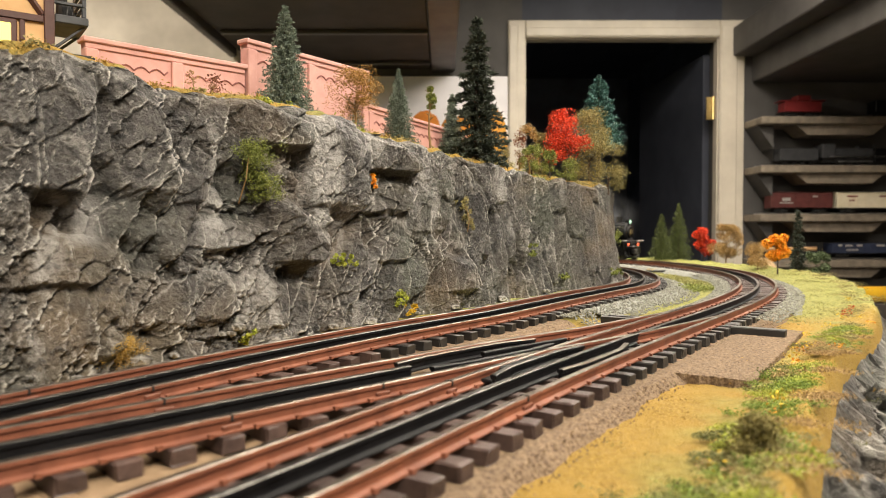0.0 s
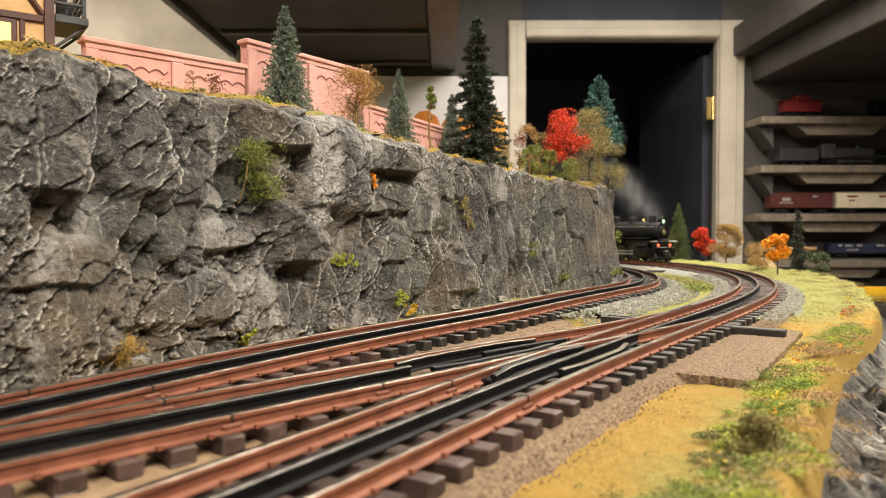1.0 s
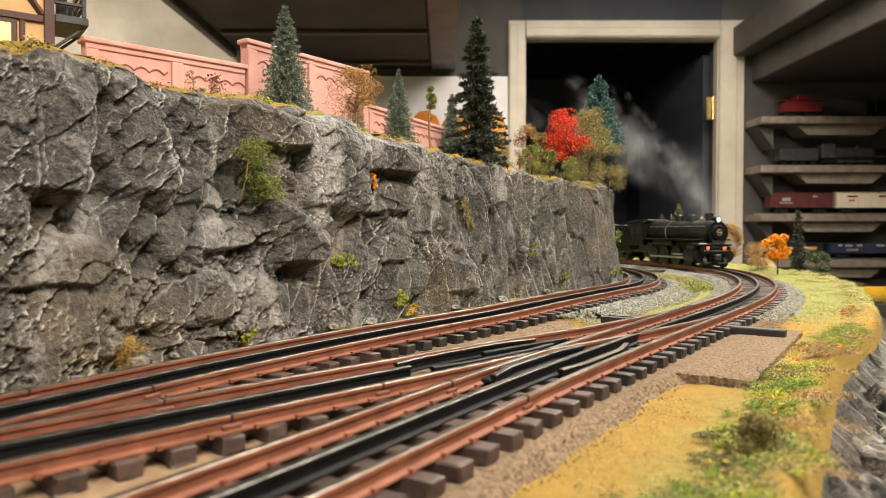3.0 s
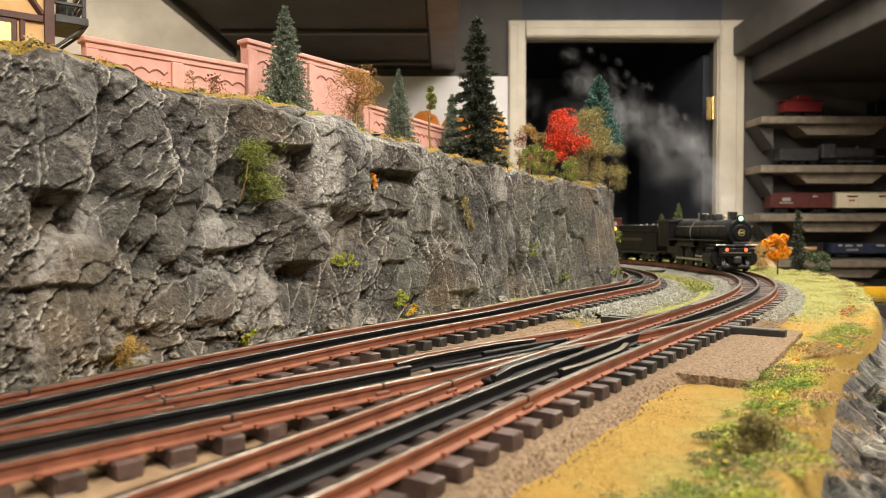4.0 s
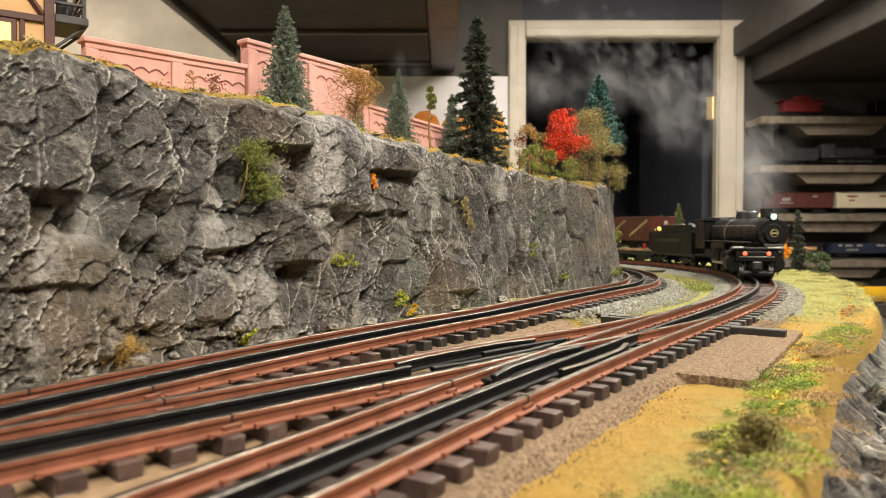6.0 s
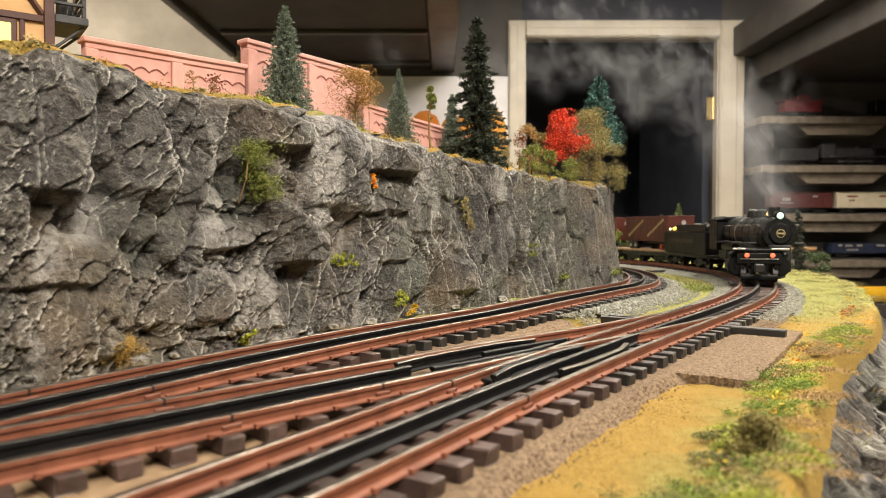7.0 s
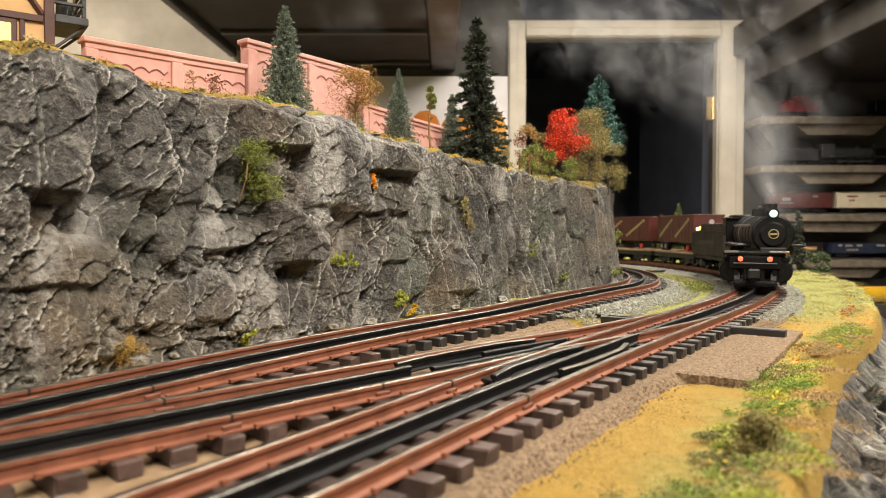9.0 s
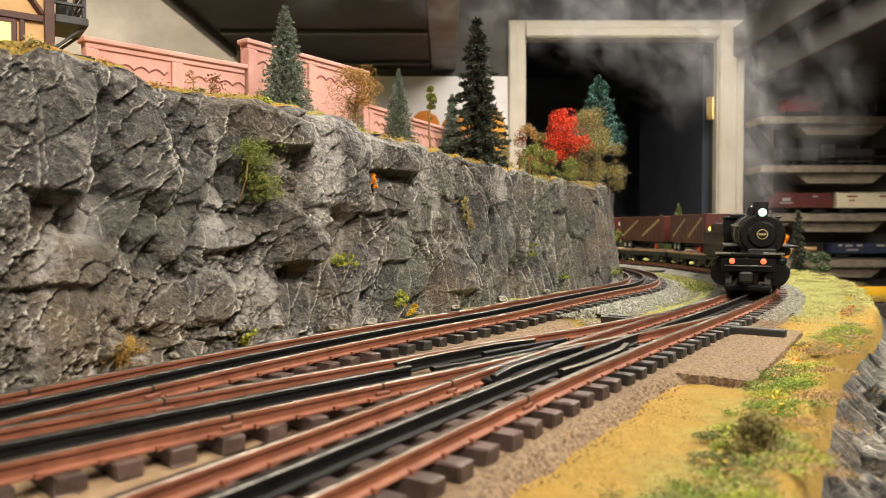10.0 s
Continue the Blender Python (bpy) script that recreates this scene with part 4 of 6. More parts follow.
def leafy(name, x, y, z, hh, w, material, label, leaves=2500, size=.0013, trunk=.35, squash=.8, seed=1, clumps=16, category="tree", stem="bark", limbs=9):
    """A small tree or shrub: limbs and uneven clumps of leaves with gaps."""
    rnd = np.random.RandomState(seed)
    t = tree(name, pose(x, y, z), label, category)
    bm, tips = trunk_mesh(hh * min(.9, trunk + .35), hh * .014 + .0005, limbs, min(.55, w / hh * .9), seed, .5)
    part("trunk", bm, M[stem], t)
    cc = []
    for k in range(clumps):
        a, rr, f = rnd.uniform(0, 6.28), w * math.sqrt(rnd.rand()) * .78, rnd.rand()
        zz = hh * (trunk + (1 - trunk) * f)
        rr *= math.sin(math.pi * min(.95, .25 + .7 * f)) ** .6
        cc.append((rr * math.cos(a), rr * math.sin(a), zz * .97, w * rnd.uniform(.26, .46)))
    per = leaves // clumps
    P_ = []
    for a, b_, c_, r_ in cc:
        g = rnd.normal(size=(per, 3))
        g /= np.linalg.norm(g, axis=1)[:, None]
        g *= (rnd.rand(per, 1) ** .35) * r_
        g[:, 2] *= squash
        P_.append(g + np.array([a, b_, min(c_, hh - r_ * .6)]))
    v, f = leaf_soup(np.concatenate(P_), 0, size)
    part("crown", (v, f), M[material], t)
    return t


fir(-.126, .560, .152, .098, .024, "bluefir", "slim blue-green model fir tree on the cliff top", 34, 40, .1, True, 3)
fir(-.080, .640, .146, .044, .017, "bluefir", "small blue-green model fir tree before the pink wall", 22, 30, .1, True, 4)
fir(-.042, .660, .143, .080, .019, "bluefir", "slim blue-green model fir tree on the cliff top", 30, 36, .1, True, 5)
fir(.011, .850, .136, .100, .022, "bluefir", "blue-green model fir tree behind the dark spruce", 30, 34, .15, True, 6)
fir(.034, .700, .140, .140, .030, "spruce", "tall dark green spruce with drooping needled branches", 17, 120, .55, False, 7)
fir(.227, 1.02, .128, .168, .036, "teal", "teal model fir tree at the end of the cliff", 20, 44, .2, True, 8, .42, .62)
fir(.490, 1.56, .0, .106, .030, "fargreen", "moss green model fir tree beyond the curve", 24, 22, .12, True, 9)
fir(.535, 1.58, .0, .130, .033, "fargreen", "tall moss green model fir tree beyond the curve", 26, 22, .12, True, 10)
fir(.455, 1.72, .0, .085, .022, "fargreen", "moss green model fir tree beyond the curve", 20, 18, .12, True, 12)
fir(.587, 1.15, .0, .103, .0125, "spruce", "thin dark spruce at the layout edge", 26, 22, .3, False, 11)
leafy("shrub", -.073, .585, .148, .060, .030, "gold_leaf", "leggy golden brown shrub on the cliff top", 6760, 0.00066, .35, .7, 21, 22, "shrub", "twig", 16)
leafy("young_tree", -.013, .680, .140, .075, .0120, "fern", "thin young tree with small green crown", 1000, .0013, .72, .7, 22, 6, "tree", "twig", 4)
leafy("maple_tree", .152, .860, .131, .088, .032, "red_leaf", "scarlet autumn tree on the cliff top", 6400, .0011, .36, .8, 123, 34)
leafy("bush", .188, .895, .126, .100, .032, "olive", "tall olive green bush on the cliff top", 11960, 0.00079, .05, 1.0, 24, 40, "bush")
leafy("bush", .211, .890, .120, .080, .025, "olive", "olive green bush on the cliff top", 6760, 0.00073, .03, 1.0, 25, 24, "bush")
leafy("bush", .122, .880, .132, .060, .020, "olive", "olive green bush on the cliff top", 5720, 0.00073, .05, 1.0, 26, 18, "bush")
leafy("bush", .105, .85, .134, .066, .018, "tan_leaf", "tan autumn bush on the cliff top", 3900, 0.00066, .2, .9, 27, 18, "bush", "twig")
leafy("bush", .088, .80, .134, .050, .016, "rusty_leaf", "sparse rusty brown bush on the cliff top", 700, .0010, .2, .9, 28, 14, "bush", "twig", 14)
leafy("bush", .100, .785, .138, .030, .014, "fern", "fresh green bush on the cliff top", 3640, 0.00066, .05, .9, 29, 14, "bush")
leafy("bush", .125, .815, .136, .028, .014, "fern", "fresh green bush on the cliff top", 3380, 0.00066, .05, .9, 30, 14, "bush")
leafy("bush", .066, .745, .139, .020, .015, "olive", "low olive bush on the cliff top", 2860, 0.00066, .03, .9, 31, 10, "bush")
leafy("bush", .152, .838, .134, .024, .018, "fern", "low green bush on the cliff top", 3120, 0.00066, .03, .9, 32, 10, "bush")
leafy("maple_tree", .585, 1.56, .0, .074, .032, "red_leaf", "scarlet autumn tree beyond the curve", 2800, .0024, .3, .9, 33, 14)
leafy("shrub", .603, 1.48, .0, .082, .036, "tan_leaf", "tan twiggy shrub beyond the curve", 16900, 0.00106, .25, .9, 34, 24, "shrub", "twig", 14)
leafy("maple_tree", .540, 1.12, .0, .066, .024, "orange_leaf", "bright orange autumn tree at the layout edge", 3600, .0022, .34, .9, 35, 15)
leafy("shrub", .553, 1.22, .0, .048, .034, "tan_leaf", "pale dry shrub at the layout edge", 7800, 0.00079, .15, .9, 36, 20, "shrub", "twig", 12)
leafy("bush", .597, 1.11, .0, .036, .023, "dark_bush", "dark green bush at the layout edge", 3200, .0015, .03, .9, 37, 14, "bush")
leafy("bush", .398, 1.52, .0, .020, .016, "fern", "small green bush beyond the curve", 1560, 0.00086, .03, .9, 38, 8, "bush")

leafy("weed", -.150, .455, .157, .016, .010, "rusty_leaf", "purplish dry weed on the cliff brink", 260, .0008, .2, .8, 71, 14, "plant", "twig", 12)
leafy("weed", -.160, .448, .158, .018, .006, "tan_leaf", "thin dry weed on the cliff brink", 90, .0007, .3, .8, 72, 10, "plant", "twig", 8)
bm = bmesh.new()
ball(bm, (0, 0, 0), .016, 3, (1.3, .8, .42), .05)
ob = part("boulder", bm, M["rock"])
ob.matrix_basis = pose(-.143, .505, .160, 0, 0, 30)
tagged(ob, "flat grey boulder on the cliff top", "rock")
t = thing("timber_log", pose(-.214, .372, .1655, 0, 4, 25), "flat dark piece of bark on the cliff brink", "log")
bm = bmesh.new()
box(bm, -.018, .016, -.004, .004, -.001, .0012, bev=.0008)
box(bm, -.004, .026, -.001, .006, -.0005, .0022, bev=.0008)
part("log_wood", bm, M["tie_dark"], t)

# plants that cling to the rock face


def cling(name, s, z, ru, rz, material, label, leaves, size, seed, out=.006, stem=False, category="plant"):
    rnd = np.random.RandomState(seed)
    p_, r_ = on_cliff(s, z)
    al = Vector((-r_.y, r_.x, 0))
    P_ = []
    nc = max(4, leaves // 60)
    for k in range(nc):
        w_ = rnd.uniform(-1, 1)
        u = rnd.normal() * (.42 if not stem else .20 + .30 * max(0, w_)) + (.30 - .35 * w_ if stem else 0)
        q, rr = on_cliff(s + u * ru, z + w_ * rz)
        c0 = np.array(q + rr * (out * rnd.uniform(.5, 1.3)))
        g = rnd.normal(size=(leaves // nc, 3)) * min(ru, rz) * (.13 if stem else .20)
        P_.append(c0 + g)
    v, f = leaf_soup(np.concatenate(P_), 0, size)
    t = thing(name, Matrix(), label, category)
    part("foliage", (v, f), M[material], t)
    if stem:
        bm = bmesh.new()
        a_ = on_cliff(s - ru * .25, z - rz * 1.25)[0] + r_ * .004
        b_ = on_cliff(s - ru * .15, z + rz * .5)[0] + r_ * .008
        c_ = (a_ + b_) / 2 + r_ * .004 - al * ru * .15
        rod(bm, a_, c_, .0005, .0004, n=5)
        rod(bm, c_, b_, .0004, .0003, n=5)
        part("stem", bm, M["twig"], t)


cling("climbing_shrub", .494, .109, .014, .017, "fern", "leafy green shrub growing from a hollow in the cliff", 7000, .00055, 41, .009, True)
cling("climbing_shrub", .746, .087, .007, .014, "olive", "thin green shrub growing on the cliff face", 2400, .0006, 42, .007, True)
cling("moss_tuft", .576, .050, .009, .004, "lime", "bright green moss tuft on the cliff face", 700, .0009, 43)
cling("moss_tuft", .636, .018, .006, .005, "lime", "bright green moss tuft near the cliff foot", 500, .0009, 44)
cling("moss_tuft", .657, .007, .010, .004, "yellow_foam", "yellow moss tuft at the cliff foot", 500, .0009, 45)
cling("moss_tuft", .484, .006, .004, .005, "lime", "bright green moss tuft at the cliff foot", 400, .0009, 46)
cling("moss_tuft", .873, .050, .006, .006, "fern", "green moss tuft on the cliff face", 400, .0010, 47)
cling("moss_tuft", 1.088, .062, .009, .006, "fern", "green moss tuft at the end of the cliff", 500, .0011, 48)
cling("moss_tuft", .95, .018, .014, .004, "fern", "green moss at the cliff foot", 600, .0011, 49)
cling("moss_tuft", 1.05, .018, .014, .005, "fern", "green moss at the cliff foot", 600, .0011, 50)
cling("leaf_cluster", .617, .111, .0032, .007, "orange_leaf", "orange leaf cluster in a rock cleft", 260, .0011, 51, .004)
cling("moss_patch", .402, .011, .014, .007, "yellow_turf", "ochre moss patch at the cliff foot", 5200, .0004, 52, .0008)

# turf clumps along the cliff brink
for k, (s, ru, ma, n_) in enumerate(((.352, .020, "yellow_turf", 500), (.372, .012, "olive", 400), (.405, .014, "yellow_turf", 400), (.445, .018, "yellow_turf", 500), (.470, .014, "olive", 500), (.500, .016, "yellow_turf", 500), (.520, .012, "lime", 1100),
                                     (.612, .014, "lime", 700), (.64, .018, "yellow_turf", 500), (.665, .012, "olive", 500), (.725, .012, "lime", 900), (.76, .018, "olive", 500), (.80, .02, "olive", 600), (.86, .025, "yellow_turf", 500), (.93, .025, "fern", 600), (1.02, .03, "olive", 700), (1.09, .012, "yellow_turf", 400))):
    P_ = []
    for i in range(n_ // 25):
        q, r_ = on_cliff(s + RN.normal() * ru * .5, .3)
        back = RN.uniform(.002, .022)
        P_.append(np.array(q - r_ * back + Vector((0, 0, .0018))) + RN.normal(size=(25, 3)) * np.array([.0022, .0022, .0014]))
    ob = part("turf_clump", leaf_soup(np.concatenate(P_), 0, .0010), M[ma])
    tagged(ob, {"yellow_turf": "yellow turf clump on the cliff brink", "lime": "lime green foam clump on the cliff brink", "olive": "olive turf clump on the cliff brink", "fern": "green turf clump on the cliff brink"}[ma], "turf", kind="stuff")

# ground foam, grass and flowers on the open bench


def bench_clump(name, spots, material, label, size=.0010, per=60, spread=.006, hgt=.002):
    P_ = []
    for x, y in spots:
        c0 = np.array([x, y, .0015 + .006 * math.exp(-((edge_x(y) - x) / .03) ** 2)])
        g = RN.normal(size=(per, 3)) * np.array([spread, spread, hgt])
        g[:, 2] = np.abs(g[:, 2])
        P_.append(c0 + g)
    ob = part(name, leaf_soup(np.concatenate(P_), 0, size), M[material])
    return tagged(ob, label, "turf", kind="stuff")


def rim(y0, y1, d0, d1, n_):
    out = []
    for _ in range(n_):
        y = RN.uniform(y0, y1)
        out.append((edge_x(y) - RN.uniform(d0, d1), y))
    return out


def tufts(y0, y1, d0, d1, groups, each, gap):
    """Spots in loose groups along the rim."""
    out = []
    for _ in range(groups):
        y, d = RN.uniform(y0, y1), RN.uniform(d0, d1)
        out += [(edge_x(y) - d + RN.normal() * gap, y + RN.normal() * gap) for _ in range(each)]
    return out


for _ in range(4):
    bench_clump("turf_clump", tufts(.15, .46, .007, .025, 4, 8, .0045), "lime", "lime green ground foam along the layout edge", .00042, 150, .0019, .0009)
    bench_clump("turf_clump", tufts(.15, .46, .010, .027, 4, 8, .0045), "leaf_green", "fresh green ground foam along the layout edge", .00042, 150, .0019, .0010)
bench_clump("turf_clump", tufts(.13, .50, .008, .032, 12, 8, .005), "olive", "olive ground foam along the layout edge", .00042, 150, .0018, .0009)
bench_clump("turf_clump", tufts(.14, .45, .020, .036, 10, 5, .004), "dark_foam", "dark green ground foam along the layout edge", .00045, 120, .0016, .0009)
bench_clump("turf_clump", tufts(.12, .45, .002, .020, 16, 7, .006), "tan_turf", "tan soil crumbs along the layout edge", .0004, 160, .0026, .0007)
bench_clump("turf_clump", [(edge_x(y) - RN.uniform(.018, .066), y) for y in RN.uniform(.135, .185, 22)], "leaf_green", "green ground foam near the layout edge", .00040, 150, .0022, .0009)
bench_clump("turf_clump", [(edge_x(y) - RN.uniform(.018, .066), y) for y in RN.uniform(.13, .18, 14)], "dark_foam", "dark green ground foam near the layout edge", .00040, 120, .0022, .0008)
bench_clump("turf_clump", [(.02 + RN.uniform(0, .16), .16 + RN.uniform(0, .22)) for _ in range(22)], "dark_foam", "dark crumbs of foam on the yellow turf", .0004, 14, .0014, .0007)
bench_clump("flower_patch", rim(.13, .70, .004, .05, 14), "yellow_foam", "yellow flowers along the layout edge", .0007, 26, .002, .0016)
bench_clump("flower_patch", rim(.20, .60, .004, .03, 5), "orange_leaf", "orange flowers along the layout edge", .0007, 24, .0016, .0016)
bench_clump("flower_patch", ((.330, .565), (.345, .585), (.318, .545)), "red_leaf", "red flowers along the layout edge", .0009, 30, .002, .002)
bench_clump("turf_clump", rim(.5, 1.1, .002, .03, 40), "olive", "olive turf along the layout edge", .0005, 160, .005, .0010)
bench_clump("turf_clump", rim(.5, 1.15, .02, .12, 70), "pale_grass", "light green turf in the outer curve", .0006, 90, .008, .0006)
bench_clump("turf_clump", [(.285 + RN.normal() * .022, .82 + RN.normal() * .02) for _ in range(40)], "fern", "dark green turf between the curved tracks", .0011, 60, .005, .0022)
bench_clump("turf_clump", [(.335 + RN.normal() * .014, .93 + RN.normal() * .08) for _ in range(90)], "pale_grass", "light green turf beside the outer curve", .0006, 120, .006, .0009)
bench_clump("turf_clump", [(.31 + RN.normal() * .03, 1.0 + RN.normal() * .10) for _ in range(60)], "pale_grass", "light green turf between the curved tracks", .0011, 50, .008, .001)
bench_clump("flower_patch", ((.352, 1.17), (.380, 1.10), (.385, 1.08), (.36, 1.19)), "yellow_foam", "yellow flowers between the curved tracks", .0012, 60, .005, .002)
bench_clump("turf_clump", [(RN.uniform(.03, .2), RN.uniform(.16, .45)) for _ in range(26)], "yellow_turf", "loose yellow turf crumbs on the ground", .0006, 10, .003, .0006)
leafy("bush", .093, .202, .002, .015, .0095, "scrub", "scrubby olive bush at the layout edge", 5200, .00048, .03, .9, 60, 20, "bush")


# ballast stones
def stones(name, path, s0, s1, w0, w1, n_, label, r=.0014, zz=.0042, mid=0.8):
    base = np.array([(1, 0, 0), (-1, 0, 0), (0, 1, 0), (0, -1, 0), (0, 0, 1), (0, 0, -1)], float)
    fc = np.array([(0, 2, 4), (2, 1, 4), (1, 3, 4), (3, 0, 4), (2, 0, 5), (1, 2, 5), (3, 1, 5), (0, 3, 5)])
    V_, F_ = [], []
    for k in range(n_):
        s = RN.uniform(s0, s1)
        p_, w_, r_ = path.side(s)
        o = RN.uniform(w0, w1)
        q = p_ + r_ * o
        ex = max(0, abs(o) - .036)
        z = max(.0005, zz - ex * .28)
        v = base * r * RN.uniform(.5, 1.3, (6, 3)) @ np.linalg.qr(RN.normal(size=(3, 3)))[0]
        V_.append(v + np.array([q[0], q[1], z + r * .2]))
        F_.append(fc + 6 * k)
    ob = part(name, (np.concatenate(V_), np.concatenate(F_)), M["stone"])
    return tagged(ob, label, "ballast", kind="stuff")


M["stone"] = leaf_mat("pale_grey_stone", (.19, .195, .165), (.31, .31, .265))
stones("ballast_stones", OUTER, OUTER.near(.41, 1.0), OUTER.near(.20, .515), -.044, .043, 9500, "pale grey ballast stones round the curved track", .0010, .0072)
stones("ballast_stones", INNER, INNER.near(.26, 1.0), INNER.near(.06, .535), -.03, .062, 7500, "pale grey ballast stones beside the inner track", .0010, .0062)
stones("cork_crumbs", OUTER, OUTER.near(.21, .52), S_END, .028, .044, 2200, "loose cork crumbs along the roadbed", .00045, .0036)
for ob in [o for o in scene.objects if o.name.startswith("cork_crumbs")]:
    ob.data.materials[0] = M["cork"]
# ---- shelves with rolling stock ----
M["maroon"] = mat("maroon_car_paint", (.085, .022, .020), (.13, .036, .032), 40, .5, 0, .1)
M["cream_car"] = mat("cream_car_paint", (.76, .66, .48), (.84, .75, .57), 40, .5, 0, .1)
M["navy_car"] = mat("navy_car_paint", (.020, .028, .060), (.034, .044, .085), 40, .5, 0, .1)
M["red_car"] = mat("dull_red_car_paint", (.17, .014, .015), (.23, .022, .022), 40, .45, 0, .1)
M["grey_loco"] = mat("grey_black_loco_paint", (.030, .031, .034), (.055, .056, .060), 40, .5, 0, .1)
M["loco_black"] = mat("satin_black_loco", (.003, .003, .0034), (.0065, .0065, .007), 60, .45, 0, .15, 300, dist=.0003, spec=.22)
M["soot"] = mat("sooty_black", (.004, .004, .004), (.010, .0095, .009), 60, .6, 0, .2)
M["silver"] = mat("bare_metal", (.45, .45, .44), (.62, .61, .60), 80, .35, 1, .1)
M["wheel_steel"] = mat("blackened_wheel", (.012, .012, .013), (.03, .029, .028), 80, .45, .3, .1)
M["lettering"] = mat("pale_lettering", (.34, .32, .30), (.44, .42, .39), 60, .6, 0, 0)
M["gold_letter"] = mat("dull_gold_lettering", (.34, .27, .12), (.45, .37, .18), 60, .6, 0, 0)
M["dim_letter"] = mat("faded_gilt_lettering", (.030, .025, .014), (.045, .038, .02), 60, .6, 0, 0)
M["coal"] = mat("coal", (.008, .008, .008), (.03, .03, .03), 300, .45, 0, .8, 400)
M["pipe_tan"] = mat("tan_pipe", (.60, .36, .16), (.72, .46, .24), 40, .6, 0, .1)
M["yellow_paint"] = mat("yellow_paint", (.72, .40, .02), (.82, .50, .03), 30, .4, 0, .05)


def axle_set(parent, x, r=.008, half=.0165, mat_=None, name="wheelset"):
    bm = bmesh.new()
    for sd in (-1, 1):
        rod(bm, (0, sd * (half - .0015), 0), (0, sd * (half + .0018), 0), r, n=18)
        rod(bm, (0, sd * (half - .003), 0), (0, sd * (half - .0015), 0), r * 1.1, n=18)
    rod(bm, (0, -half, 0), (0, half, 0), .0012, n=8)
    ob = part(name, bm, M["wheel_steel"], parent)
    ob.matrix_basis = pose(x, 0, r)
    return ob


def truck(parent, x, z=0.0):
    bm = bmesh.new()
    for sd in (-1, 1):
        box(bm, x - .024, x + .024, sd * .021 - .0015, sd * .021 + .0015, z + .006, z + .0105, bev=.0006)
        box(bm, x - .008, x + .008, sd * .021 - .002, sd * .021 + .002, z + .004, z + .0135, bev=.0006)
        for q in (-.018, .018):
            box(bm, x + q - .004, x + q + .004, sd * .0215 - .002, sd * .0215 + .002, z + .005, z + .0115, bev=.0006)
    box(bm, x - .006, x + .006, -.02, .02, z + .008, z + .013, bev=.0006)
    t = part("truck", bm, M["soot"], parent)
    for q in (-.018, .018):
        axle_set(t, x + q, .0078)
    return t


def shelf_car(kind, x, y, z, length, label, category="rail car", body="maroon"):
    c = thing(kind, pose(x, y, z), label, category, "rolling stock on the shelves")
    L = length / 2
    truck(c, -L + .045)
    truck(c, L - .045)
    part("underframe", cube_bm(-L, L, -.014, .014, .014, .019, bev=.0006), M["soot"], c)
    return c, L


def shelf_boxcar(x, y, z, length, body, label, mark):
    c, L = shelf_car("boxcar", x, y, z, length, label)
    part("body", cube_bm(-L, L, -.029, .029, .019, .076, bev=.0012), M[body], c)
    bm = bmesh.new()
    v = [bm.verts.new(p_) for p_ in ((-L, -.030, .0762), (-L, 0, .081), (-L, .030, .0762), (L, -.030, .0762), (L, 0, .081), (L, .030, .0762))]
    for f in ((0, 3, 4, 1), (1, 4, 5, 2), (0, 1, 2), (3, 5, 4), (0, 2, 5, 3)):
        bm.faces.new([v[i] for i in f])
    part("roof", bm, M[body], c)
    d = part("door", cube_bm(-.022, .022, -.0312, -.0292, .021, .073, bev=.0005), M[body], c)
    part("rail", cube_bm(-.045, .045, -.0315, -.0295, .0735, .0755), M[body], c)
    for k in range(9):
        q = -L + .008 + k * (2 * L - .016) / 8
        if abs(q) > .024:
            part("rib", cube_bm(q - .0008, q + .0008, -.0302, -.0288, .021, .074), M[body], c)
    for k, (a_, b_, z_, h_) in enumerate(mark):
        part("lettering", cube_bm(a_, b_, -.0306, -.0291, z_, z_ + h_), M["red_car"] if body == "cream_car" else M["lettering"], c, "unreadable lettering bar")
    return c


